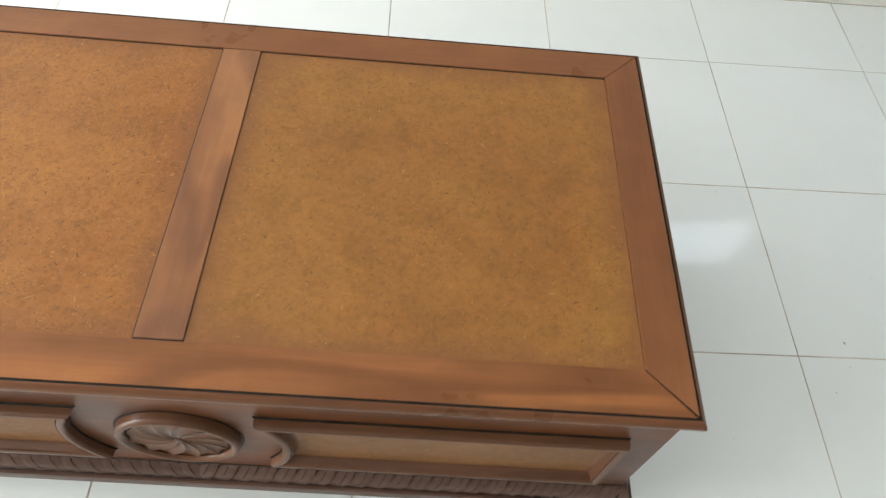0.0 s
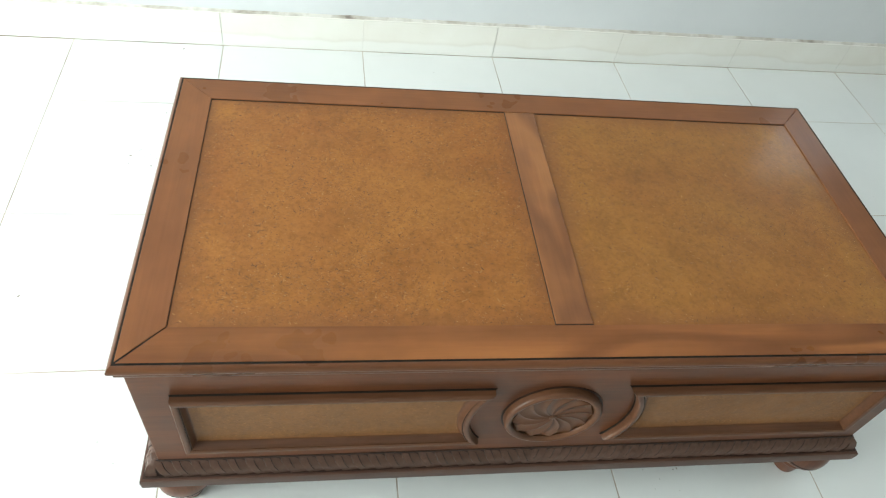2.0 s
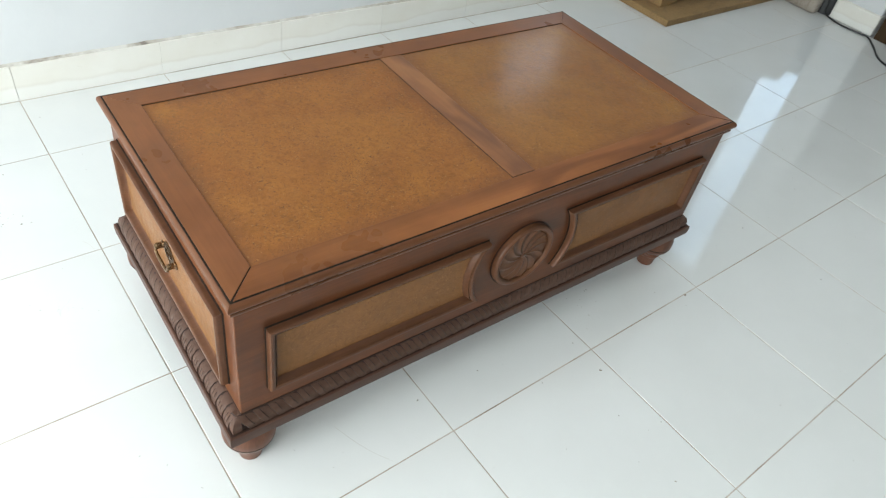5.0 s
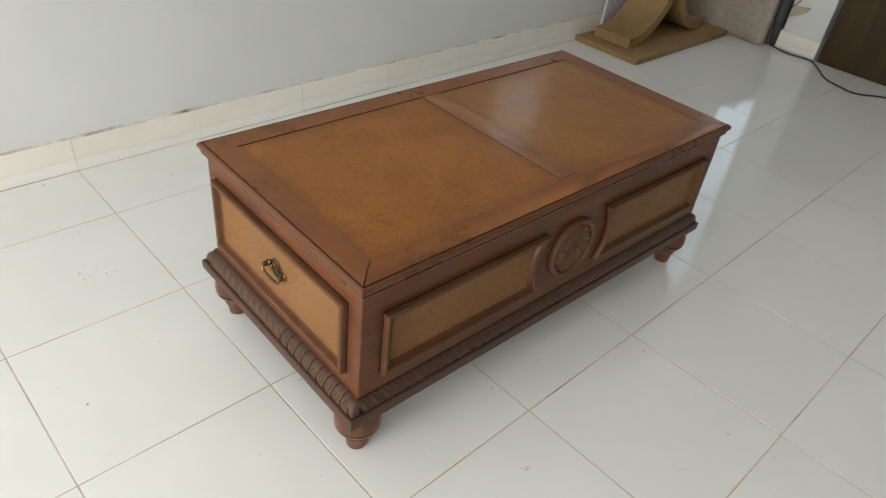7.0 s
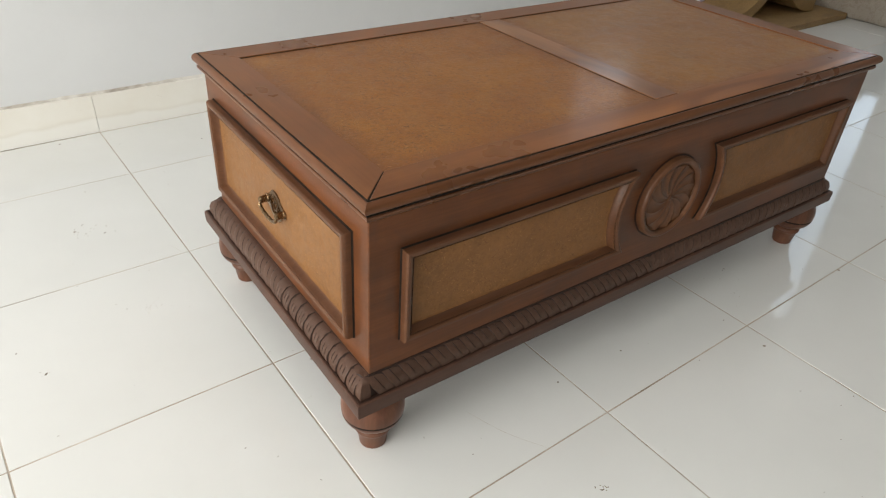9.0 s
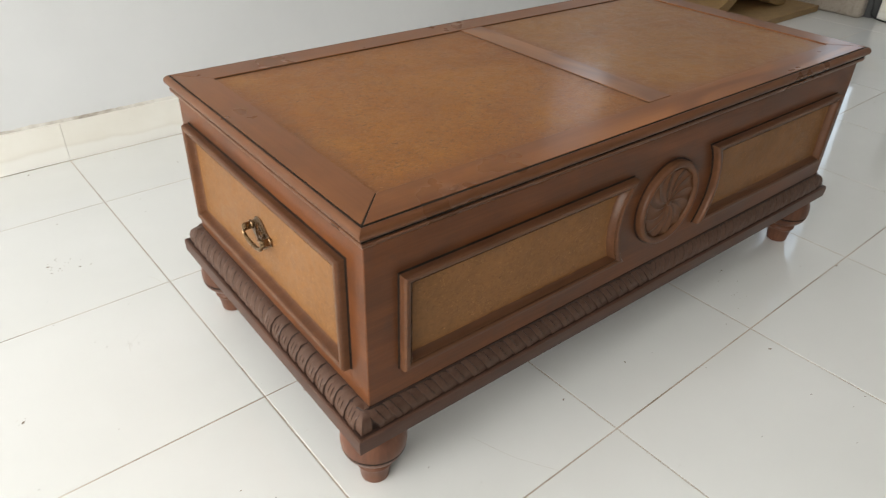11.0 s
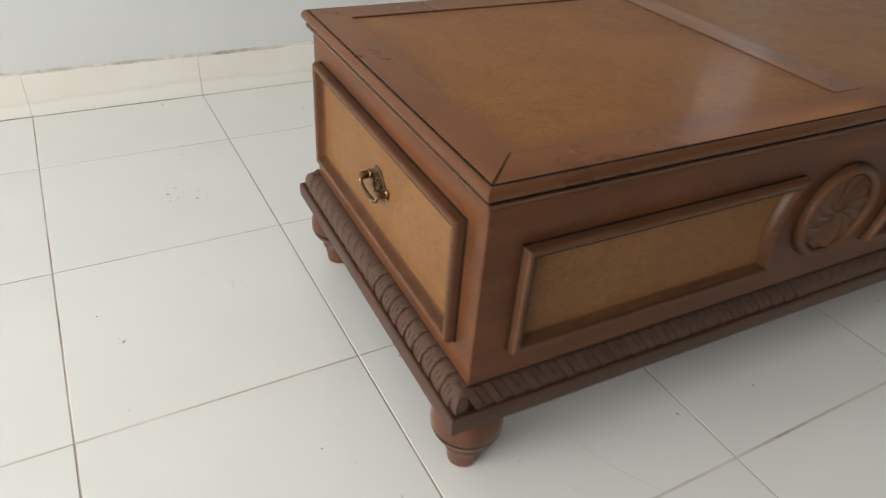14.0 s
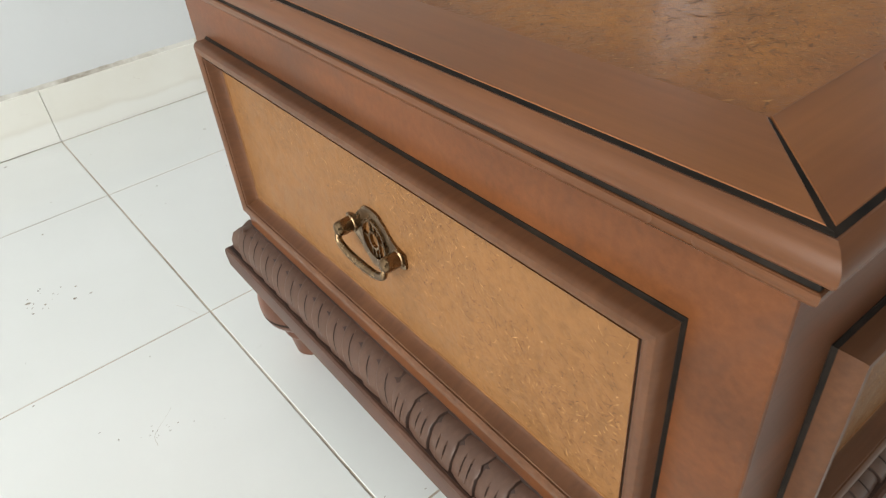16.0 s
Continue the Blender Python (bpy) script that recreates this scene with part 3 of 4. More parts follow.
def flakes(outline, place, h, count, seed, size, material):
    """Short slivers of wood pressed into a veneer, in drifts, all within the counter-clockwise outline."""
    rnd = random.Random(seed)
    xs, ys = [p[0] for p in outline], [p[1] for p in outline]
    verts, faces = [], []
    tries = 0
    while len(faces) < count and tries < count * 12:
        tries += 1
        x, y = rnd.uniform(min(xs), max(xs)), rnd.uniform(min(ys), max(ys))
        drift = noise.noise(Vector((x * 9 + seed, y * 9, seed))) + 0.6 * noise.noise(Vector((x * 30, y * 30 + seed, 1)))
        if rnd.random() > 0.36 + 0.8 * drift:
            continue
        a = rnd.gauss(2.4 if rnd.random() < 0.55 else 0.7, 0.5)
        ln, wd = size * rnd.uniform(0.0007, 0.0024) * rnd.choice((0.5, 0.8, 1, 1.5)), size * rnd.uniform(0.00011, 0.00030)
        if size > 2:
            ln, wd = 0.55 * ln, 1.5 * wd
        if any((q[0] - p[0]) * (y - p[1]) - (q[1] - p[1]) * (x - p[0]) < 0.0045 * math.hypot(q[0] - p[0], q[1] - p[1])
               for p, q in zip(outline, outline[1:] + outline[:1])):
            continue
        c, s, bend = math.cos(a), math.sin(a), rnd.uniform(-0.3, 0.3) * ln
        k = len(verts)
        for u, v in ((-ln, 0), (0, bend - wd), (ln, 0), (0, bend + wd)):
            verts.append(place(x + u * c - v * s, y + u * s + v * c, h))
        faces.append((k, k + 1, k + 2, k + 3))
    me = bpy.data.meshes.new("flake_layer")
    me.from_pydata(verts, [], faces)
    me.materials.append(material)
    return me


def add_flakes(panel, outline, place, h, count, seed, size=1.0):
    material = chips_mat if size > 2 else flakes_mat
    ob = part("chip_layer" if size > 2 else "flake_layer", flakes(outline, place, h, count, seed, size, material), material, panel)
    return tagged(ob, kind="stuff")


for k, (u0, u1) in enumerate(((-IX, DIV0), (DIV1, IX))):
    add_flakes(top_panels[k], rectangle(u0, u1, -IY, IY), flat, LZ - 0.00195, 15000 if k == 0 else 6500, 3 + k, 1.05)
    add_flakes(top_panels[k], rectangle(u0, u1, -IY, IY), flat, LZ - 0.00190, 2200 if k == 0 else 900, 13 + k, 2.5)

# panels on the faces
R_ARC, MED_Z = 0.1245, 0.286
V0, V1 = 0.212, 0.360
END_V0, END_V1 = 0.208, 0.3785
U0 = -0.530
FRAME = [(0.0, -0.001), (0.0, 0.0095), (0.0008, 0.0125), (0.0026, 0.0143), (0.0052, 0.0146), (0.0080, 0.0138), (0.0098, 0.0126), (0.0100, 0.0096),
         (0.0113, 0.0096), (0.0115, 0.0121), (0.0122, 0.0116), (0.0129, 0.0092), (0.0139, 0.0060), (0.0152, 0.0032), (0.0166, 0.0017), (0.0180, 0.0012), (0.0180, -0.001)]


def front_face(u, v, h):
    return (u, -AY - h, v)


def west_face(u, v, h):
    return (-AX - h, -u, v)


def east_face(u, v, h):
    return (AX + h, u, v)


def hull(points):
    """The straight-sided part of the panel that the slivers lie in."""
    pts = [(p.x, p.y) for p in points]
    if len(pts) == 4:
        return pts
    lo, hi = min(p[1] for p in pts), max(p[1] for p in pts)
    xs = [p[0] for p in pts]
    inner = [p for p in pts if abs(p[1] - (lo + hi) / 2) < 0.004]
    u0, u1 = min(min(p[0] for p in inner), min(xs)) if pts[0][0] < 0 else min(p[0] for p in inner), max(p[0] for p in inner) if pts[0][0] < 0 else max(xs)
    return rectangle(u0, u1, lo, hi)


def face_panel(outline, spans, place, name, seed):
    p = part(name, flat_fill(outline(0.0176), place, 0.0008), burl_side, chest, "tan burl veneer panel in a raised frame")
    add_flakes(p, hull(outline(0.0188)), place, 0.00085, 3400, seed, 1.2)
    for bm in moulding(outline, spans, FRAME, place, True):
        part("panel_moulding", bm, wood_frame, p)
    line = [(0.0097, 0.0097), (0.0097, 0.0112), (0.0116, 0.0110), (0.0116, 0.0097)]
    for bm in moulding(outline, spans, line, place, True):
        part("dark_line", bm, black_stain, p)
    for bm in moulding(outline, spans, [(0.0174, 0.0005), (0.0174, 0.0013), (0.0196, 0.0010), (0.0199, 0.0005)], place, True):
        part("varnish_edge", bm, varnish, p)
    shade = [(-0.0013, -0.0005), (-0.0013, 0.0007), (-0.0007, 0.0013), (-0.0004, 0.0024), (0.0004, 0.0027), (0.0006, -0.0005)]
    for bm in moulding(outline, spans, shade, place, True):
        part("dark_seam", bm, black_stain, p)
    return p


def flat_fill(points, place, h):
    bm = bmesh.new()
    top = [bm.verts.new(place(q.x, q.y, h)) for q in points]
    low = [bm.verts.new(place(q.x, q.y, -0.002)) for q in points]
    bm.faces.new(top)
    for i in range(len(points)):
        k = (i + 1) % len(points)
        bm.faces.new((low[i], low[k], top[k], top[i]))
    return bm


ARC = 18
mid, rise = (V0 + V1) / 2, (V1 - V0) / 2


def front_outline(side):
    """The front panel's outline at any inset: three straight sides and an arc round the medallion."""
    def at(d):
        a = math.asin((rise - d) / (R_ARC + d))
        arc = [Vector((-(R_ARC + d) * math.cos(t), mid + (R_ARC + d) * math.sin(t))) for t in (-a + 2 * a * i / ARC for i in range(ARC + 1))]
        pts = [Vector((U0 + d, V0 + d))] + arc + [Vector((U0 + d, V1 - d))]
        return pts if side < 0 else [Vector((-p.x, p.y)) for p in pts[::-1]]
    return at


spans = [(0, 1), (1, 1 + ARC), (1 + ARC, 2 + ARC), (2 + ARC, 3 + ARC)]
face_panel(front_outline(-1), spans, front_face, "front_panel", 11)
face_panel(front_outline(1), spans, front_face, "front_panel", 12)
for k, place in enumerate((west_face, east_face)):
    face_panel(lambda d: inset_points(rectangle(-0.235, 0.2425, END_V0, END_V1), d), SIDES, place, "end_panel", 13 + k)

# carved pinwheel medallion
MED = Matrix.Translation((0.0, -AY, MED_Z)) @ pose(0, 0, 0, 90)
med = part("medallion", lathe([(0.0735, -0.001), (0.0735, 0.0085), (0.0725, 0.0115), (0.0700, 0.0136), (0.0672, 0.0140), (0.0646, 0.0130),
                               (0.0626, 0.0112), (0.0612, 0.0088), (0.0604, 0.0045), (0.02, 0.0015), (0.001, 0.0015)], 64), wood_frame, chest,
           "round carved pinwheel medallion with a raised rim")
med.matrix_local = MED
part("dark_seam", lathe([(0.0765, -0.0005), (0.0765, 0.0008), (0.0725, 0.0011)], 64), recess_dark, med)
PETALS = 12


def petal_mesh():
    """One blade of the pinwheel: a shallow flute between two crests that sweep clockwise."""
    bm = bmesh.new()
    rows = []
    for i in range(11):
        s = i / 10
        r = 0.0045 + 0.0560 * s
        sweep = -0.62 * s ** 1.3
        crest = 0.0076 + 0.0028 * math.sin(math.pi * min(1.0, 0.10 + 0.62 * s)) ** 0.8
        row = []
        for j in range(7):
            w = j / 6
            a = sweep + (w - 0.5) * 2 * math.pi / PETALS
            low = crest - 0.0036 * (0.35 + 0.65 * s)
            scoop = (w / 0.4 - 1) ** 2 if w < 0.4 else ((w - 0.4) / 0.6) ** 1.7
            row.append(bm.verts.new((r * math.cos(a), r * math.sin(a), low + (crest - low) * scoop * (0.8 if j == 0 else 1))))
        rows.append(row)
    for a, c in zip(rows, rows[1:]):
        for j in range(6):
            bm.faces.new((a[j], c[j], c[j + 1], a[j + 1]))
    bm.faces.new(rows[-1])
    return finish(bm, "petal", wood_frame)


petal = petal_mesh()
for k in range(PETALS):
    part("petal", petal, wood_frame, med).matrix_local = pose(0, 0, 0, 0, 0, k * 360 / PETALS)
part("hub", lathe([(0.0056, 0.002), (0.0055, 0.0086), (0.0040, 0.0096), (0.001, 0.0098)], 20), wood_frame, med)

# plinth board, carved moulding and feet
PX, PY = 0.602, 0.2970
PC = (-0.003, -0.0038)        # the plinth stands a little forward
plinth_profile = [(0.05, 0.113), (0.05, 0.139), (0.002, 0.139), (0.0, 0.1375), (-0.0008, 0.132), (0.0, 0.115), (0.002, 0.113)]
for bm in moulding(rectangle(PC[0] - PX, PC[0] + PX, PC[1] - PY, PC[1] + PY), SIDES, plinth_profile, flat, True):
    part("plinth_board", bm, wood_plinth, chest)
part("bottom_board", box((-PX + 0.045, -PY + 0.045, 0.117), (PX - 0.045, PY - 0.045, 0.137)), wood_plinth, chest)
# The core is coloured dark so the gaps between lobes read as deep.
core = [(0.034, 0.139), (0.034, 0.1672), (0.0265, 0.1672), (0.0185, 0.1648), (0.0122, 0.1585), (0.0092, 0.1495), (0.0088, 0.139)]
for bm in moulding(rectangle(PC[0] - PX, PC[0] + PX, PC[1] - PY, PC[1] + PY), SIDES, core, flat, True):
    part("carved_moulding", bm, recess_dark, chest, "dark carved rope moulding")
# Strip paints the shade on the plinth ledge below the carving.
ledge = [(0.0040, 0.1385), (0.0040, 0.1393), (0.0105, 0.1397), (0.0105, 0.1385)]
for bm in moulding(rectangle(PC[0] - PX, PC[0] + PX, PC[1] - PY, PC[1] + PY), SIDES, ledge, flat, True):
    part("dark_seam", bm, recess_dark, chest)
# Strip paints the thin line of shade where the carving meets the body.
for bm in moulding(rectangle(-AX - 0.0012, AX + 0.0012, -AY - 0.0012, AY - 0.0130), SIDES, [(0.0, 0.1650), (0.0, 0.1690), (0.0016, 0.1702), (0.0016, 0.1650)], flat, True):
    part("dark_seam", bm, recess_dark, chest)
CO = 0.024
x0, x1, y0, y1 = PC[0] - PX, PC[0] + PX, PC[1] - PY, PC[1] + PY
corner_out = [(x0, y0), (x0 + CO, y0), (x1 - CO, y0), (x1, y0), (x1, y0 + CO), (x1, y1 - CO), (x1, y1), (x1 - CO, y1), (x0 + CO, y1), (x0, y1), (x0, y1 - CO), (x0, y0 + CO)]
leaf = [(d - 0.0012, h + (0.0010 if d > 0.01 else 0.0006)) for d, h in core[2:]] + [(0.012, 0.1395)]
for bm in moulding(corner_out, [(2, 4), (5, 7), (8, 10), (11, 13)], leaf, flat, True):
    part("corner_leaf", bm, wood_carved, chest)
LOBE = 0.0264


def lobe_mesh(mirror, seed, lean=0.0225, cuts=1, ragged=0.0001):
    """One curved, slanted lobe of the carving, its leading edge proud of the next, with short gouges; x along the moulding, y outward, z up."""
    rnd = random.Random(seed)
    bm = bmesh.new()
    rows = []
    gouges = [rnd.uniform(0.46, 0.58)] if cuts == 1 else [rnd.uniform(0.30, 0.38), rnd.uniform(0.60, 0.68)]
    top, low = (rnd.randint(3, 4), rnd.randint(8, 9)) if cuts == 1 else (rnd.randint(5, 6), rnd.randint(8, 9))
    wide = {0.0, 0.05, 0.075, 0.13, 0.22, 0.82, 0.93, 1.03}
    for g0 in gouges:
        wide |= {g0 - 0.028, g0, g0 + 0.028}
    wide = sorted(wide)
    cut = {wide.index(g0) for g0 in gouges}
    for i in range(11):
        s = i / 10
        ang = math.pi / 2 * s
        y0, z0 = 0.0228 * math.sin(ang) ** 1.05, 0.0280 * math.cos(ang) ** 0.75
        slant = lean * (1 - math.cos(ang)) + 0.0020 * math.sin(math.pi * 1.6 * s)
        wobble = rnd.uniform(-1, 1) * ragged * 5
        row = []
        for k, w in enumerate(wide):
            lift = 0.0031 - 0.0020 * w + (0.0005 if cuts == 1 else 0.0013) * math.sin(math.pi * w)
            if w == 0.0:
                lift = 0.0002
            if w == 0.05:
                lift -= 0.0003
            if k in cut and top <= i <= low:
                lift -= 0.0009 if cuts == 1 else 0.0014
            if i == 0:
                lift *= 0.5 + 0.5 * math.sin(math.pi * min(1, w))
            lift += rnd.uniform(-ragged, ragged)
            x = (w - 0.5) * LOBE + slant - 0.3 * lean + (wobble if w < 0.1 else 0)
            row.append(bm.verts.new((-x if mirror else x, y0 + lift * math.sin(ang), z0 + lift * math.cos(ang) * 0.8)))
        rows.append(row)
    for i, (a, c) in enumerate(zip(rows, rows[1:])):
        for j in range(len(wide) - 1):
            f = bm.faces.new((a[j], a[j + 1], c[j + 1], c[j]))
            # Crease and gouge faces get the dark colour, so the cuts read deep.
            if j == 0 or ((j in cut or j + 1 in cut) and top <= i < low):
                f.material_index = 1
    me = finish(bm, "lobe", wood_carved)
    me.materials.append(recess_dark)
    return me


lobes = [[lobe_mesh(False, k) for k in range(5)], [lobe_mesh(True, 10 + k) for k in range(5)]]
bold_lobes = [lobe_mesh(False, 30 + k, 0.006, 2, 0.00022) for k in range(6)]


def carve(length, at, turn, bold=False):
    """A row of lobes that lean towards its middle; bold: the near half is cut deeper and straighter."""
    count = int((length - 0.012) / LOBE)
    for k in range(count):
        x = (k - (count - 1) / 2) * LOBE
        mesh = bold_lobes[(k * 5) % 6] if bold and x < 0 else lobes[0 if x < 0 else 1][(k * 7 + int(turn)) % 5]
        ob = part("lobe", mesh, wood_carved, chest)
        ob.matrix_local = Matrix.Translation(at) @ pose(0, 0, 0, 0, 0, turn) @ Matrix.Translation((x, 0, 0))


carve(2 * PX - 0.02, (PC[0], PC[1] - PY + 0.0312, 0.139), 180)
carve(2 * PX - 0.02, (PC[0], PC[1] + PY - 0.0312, 0.139), 0)
carve(2 * PY - 0.02, (PC[0] - PX + 0.0312, PC[1], 0.139), 90, True)
carve(2 * PY - 0.02, (PC[0] + PX - 0.0312, PC[1], 0.139), -90)

foot_profile = [(0.0192, 0.0), (0.0206, 0.0015), (0.0226, 0.016), (0.0246, 0.028), (0.0262, 0.0325), (0.0285, 0.0345), (0.0290, 0.0380), (0.0280, 0.0410), (0.0262, 0.0430),
                (0.0264, 0.0452), (0.0320, 0.0490), (0.0385, 0.0545), (0.0432, 0.0610), (0.0452, 0.0665), (0.0456, 0.0690)]
foot_upper = [(0.0452, 0.0716), (0.0466, 0.0724), (0.0472, 0.0790), (0.0468, 0.0880), (0.0448, 0.0965), (0.0415, 0.1045), (0.0375, 0.1110), (0.0360, 0.1135)]
for sx in (-1, 1):
    for sy in (-1, 1):
        f = part("foot", lathe(foot_profile, 36), wood_foot, chest, "turned bun foot with a dark ring")
        f.location = (PC[0] + sx * 0.552, -0.2540 if sy < 0 else 0.2360, 0)
        part("bun", lathe(foot_upper, 36), wood_foot, f)
        part("ring", lathe([(0.0452, 0.0680), (0.0462, 0.0688), (0.0462, 0.0718), (0.0452, 0.0726)], 36), black_stain, f)

# brass drop handle on the end panel
handle = part("handle", bmesh.new(), brass, chest, "antique brass drop handle with a pierced plate")
handle.matrix_local = Matrix.Translation((-AX - 0.0008, -0.004, 0.2925)) @ Matrix(((0, 0, -1, 0), (-1, 0, 0, 0), (0, 1, 0, 0), (0, 0, 0, 1))) @ Matrix.Diagonal((0.87, 1, 1, 1))


PLATE = [(0.0425, 0.0), (0.0425, 0.0048), (0.0405, 0.0068), (0.0350, 0.0076), (0.0285, 0.0092), (0.0235, 0.0130), (0.0190, 0.0178), (0.0148, 0.0206), (0.0128, 0.0212), (0.0118, 0.0238), (0.0060, 0.0252), (0.0, 0.0255)]


def plate_outline(k=72):
    """Plate with a crested oval middle and a narrow ear on each end."""
    quarter = [Vector(p) for p in PLATE]
    half = quarter + [Vector((-p.x, p.y)) for p in quarter[-2::-1]]
    full = half + [Vector((p.x, -p.y)) for p in half[-2:0:-1]]
    dist = [0.0]
    for p, q in zip(full, full[1:] + full[:1]):
        dist.append(dist[-1] + (q - p).length)
    pts = []
    for i in range(k):
        d = dist[-1] * i / k
        j = max(a for a in range(len(full)) if dist[a] <= d)
        pts.append(full[j].lerp(full[(j + 1) % len(full)], (d - dist[j]) / (dist[j + 1] - dist[j])))
    return pts


def ring_plate(outer, inner, h0, h1):
    bm = bmesh.new()
    k = len(outer)
    ot, ol = [bm.verts.new((*p, h1)) for p in outer], [bm.verts.new((*p, h0)) for p in outer]
    it, il = [bm.verts.new((*p, h1)) for p in inner], [bm.verts.new((*p, h0)) for p in inner]
    for i in range(k):
        j = (i + 1) % k
        bm.faces.new((ot[i], ot[j], it[j], it[i]))
        bm.faces.new((ol[i], ol[j], ot[j], ot[i]))
        bm.faces.new((it[i], it[j], il[j], il[i]))
    return bm


K = 72
circ = [Vector((math.cos(2 * math.pi * i / K), math.sin(2 * math.pi * i / K))) for i in range(K)]
oval = lambda a, c: [Vector((a * q.x, c * q.y)) for q in circ]
part("plate", ring_plate(plate_outline(K), oval(0.0150, 0.0150), 0.0, 0.0018), brass, handle)
part("oval_rim", ring_plate(oval(0.0172, 0.0172), oval(0.0148, 0.0148), 0.001, 0.0032), brass, handle)
part("inner_ring", ring_plate(oval(0.0074, 0.0078), oval(0.0056, 0.0060), 0.0002, 0.0026), brass, handle)
for x0, x1, h in ((-0.0060, -0.0044, 0.0136), (0.0044, 0.0060, 0.0136), (-0.0008, 0.0008, 0.0148)):
    for sy in (-1, 1):
        lo, hi = sorted((sy * (0.0050 if abs(x0) > 0.002 else 0.0070), sy * h))
        part("slat", box((x0, lo, 0.0002), (x1, hi, 0.0020), 0.0003), brass, handle)
for sx in (-1, 1):
    lo, hi = sorted((sx * 0.0066, sx * 0.0150))
    part("slat", box((lo, -0.0010, 0.0002), (hi, 0.0010, 0.0020), 0.0003), brass, handle)
    post = part("post", lathe([(0.0072, 0.0), (0.0072, 0.0018), (0.0062, 0.0026), (0.0060, 0.0105), (0.0057, 0.0125), (0.0045, 0.0145), (0.0022, 0.0154), (0.0005, 0.0156)], 24), brass, handle)
    post.location = (sx * 0.0335, 0.0005, 0.001)
bail = [(sx * x, y, z) for sx, x, y, z in ((-1, 0.0335, 0.0005, 0.0125), (-1, 0.0338, -0.0045, 0.0145), (-1, 0.0310, -0.0095, 0.0150), (-1, 0.018, -0.0135, 0.0150),
                                            (1, 0.0, -0.0148, 0.0148), (1, 0.018, -0.0135, 0.0150), (1, 0.0310, -0.0095, 0.0150), (1, 0.0338, -0.0045, 0.0145), (1, 0.0335, 0.0005, 0.0125))]
line = smooth_line(bail, 6)
part("bail", tube(line, [0.0021 + 0.0010 * math.sin(math.pi * i / (len(line) - 1)) for i in range(len(line))], 12), brass, handle)

# ---- things at the far end of the room ----
stand = thing("pedestal_stand", "unpainted fibreboard pedestal with curved legs on a flat base", "pedestal", RM @ pose(0, 0, 0))
part("base_board", box((1.825, 0.690, 0.0), (2.735, 1.068, 0.029), 0.003), fibreboard, stand)


def curved_leg(x_foot, x_waist, y0, y1, thick, height):
    """A board bent from flat on the base to upright at the waist."""
    bm = bmesh.new()
    sgn = 1 if x_waist > x_foot else -1
    run = abs(x_waist - x_foot)
    line = [Vector((x_foot, 0.031 + thick))]
    for i in range(1, 19):
        a = math.pi / 2 * i / 18
        line.append(Vector((x_foot + sgn * (0.02 + (run - 0.02) * math.sin(a)), 0.031 + thick + (height - thick) * (1 - math.cos(a)))))
    line.append(line[-1] + Vector((0, 0.15)))
    rows = []
    for i, p in enumerate(line):
        d = (line[min(i + 1, len(line) - 1)] - line[max(0, i - 1)]).normalized()
        nrm = Vector((d.y, -d.x)) * sgn
        q = p + nrm * thick
        q.y = max(q.y, 0.031)
        rows.append([bm.verts.new((p.x, y0, p.y)), bm.verts.new((p.x, y1, p.y)), bm.verts.new((q.x, y1, q.y)), bm.verts.new((q.x, y0, q.y))])
    for a, c in zip(rows, rows[1:]):
        for j in range(4):
            bm.faces.new((a[j], a[(j + 1) % 4], c[(j + 1) % 4], c[j]))
    bm.faces.new(rows[0])
    bm.faces.new(rows[-1][::-1])
    return bm


part("curved_leg", curved_leg(1.90, 2.20, 0.80, 1.01, 0.05, 0.34), fibreboard, stand)
part("curved_leg", curved_leg(2.60, 2.30, 0.80, 1.01, 0.05, 0.34), fibreboard, stand)
part("top_block", box((2.16, 0.79, 0.53), (2.36, 1.02, 0.58), 0.004), fibreboard, stand)

slab = bmesh.new()
box((2.757, 0.503, 0.0), (2.825, 1.05, 0.38), 0.018, slab, 3)
bmesh.ops.subdivide_edges(slab, edges=[e for e in slab.edges if e.calc_length() > 0.05], cuts=9, use_grid_fill=True)
for v in slab.verts:
    k = noise.noise(v.co * 9) * 0.007 + noise.noise(v.co * 31) * 0.0035
    up = v.co.z / 0.38
    v.co += Vector((k * 0.6, k * 0.5, (noise.noise(v.co * 14) * 0.03 if up > 0.9 else k * 0.4) if v.co.z > 0.03 else 0))
    v.co.z = max(0.0, v.co.z)
ob = part("wrapped_slab", slab, wrap)
ob.matrix_world = RM
tagged(ob, "beige slab wrapped in shiny clear bubble plastic", "wrapped slab")

sheet = part("patterned_sheet", box((2.03, 1.058, 0.031), (2.19, 1.072, 0.42), 0.002), lilac)
sheet.matrix_world = RM
tagged(sheet, "white sheet with a lilac check leaning on the wall", "sheet")

pier = part("wall_pier", box((2.848, 0.237, 0.0), (2.93, 0.447, TOP), 0.004), wall_paint)
pier.matrix_world = RM
tagged(pier, "white painted wall pier", "wall", kind="structure")
pier_skirt = part("trim", box((2.832, 0.231, 0.0), (2.93, 0.455, 0.098), 0.009, segments=3), skirting_mat)
pier_skirt.matrix_world = RM
tagged(pier_skirt, "rounded cream skirting round the wall pier", "baseboard", kind="structure")
# Added cylinder that stands for the dark gap between slab and pier.
pipe = part("dark_pipe", lathe([(0.034, 0.0), (0.045, 0.0), (0.045, 0.300), (0.048, 0.302), (0.048, 0.330), (0.040, 0.330), (0.040, 0.10)], 28, (2.872, 0.5035)), gap_grey)
pipe.matrix_world = RM
tagged(pipe, "dark grey upright cylinder put in for the dark gap beside the pier", "pipe")

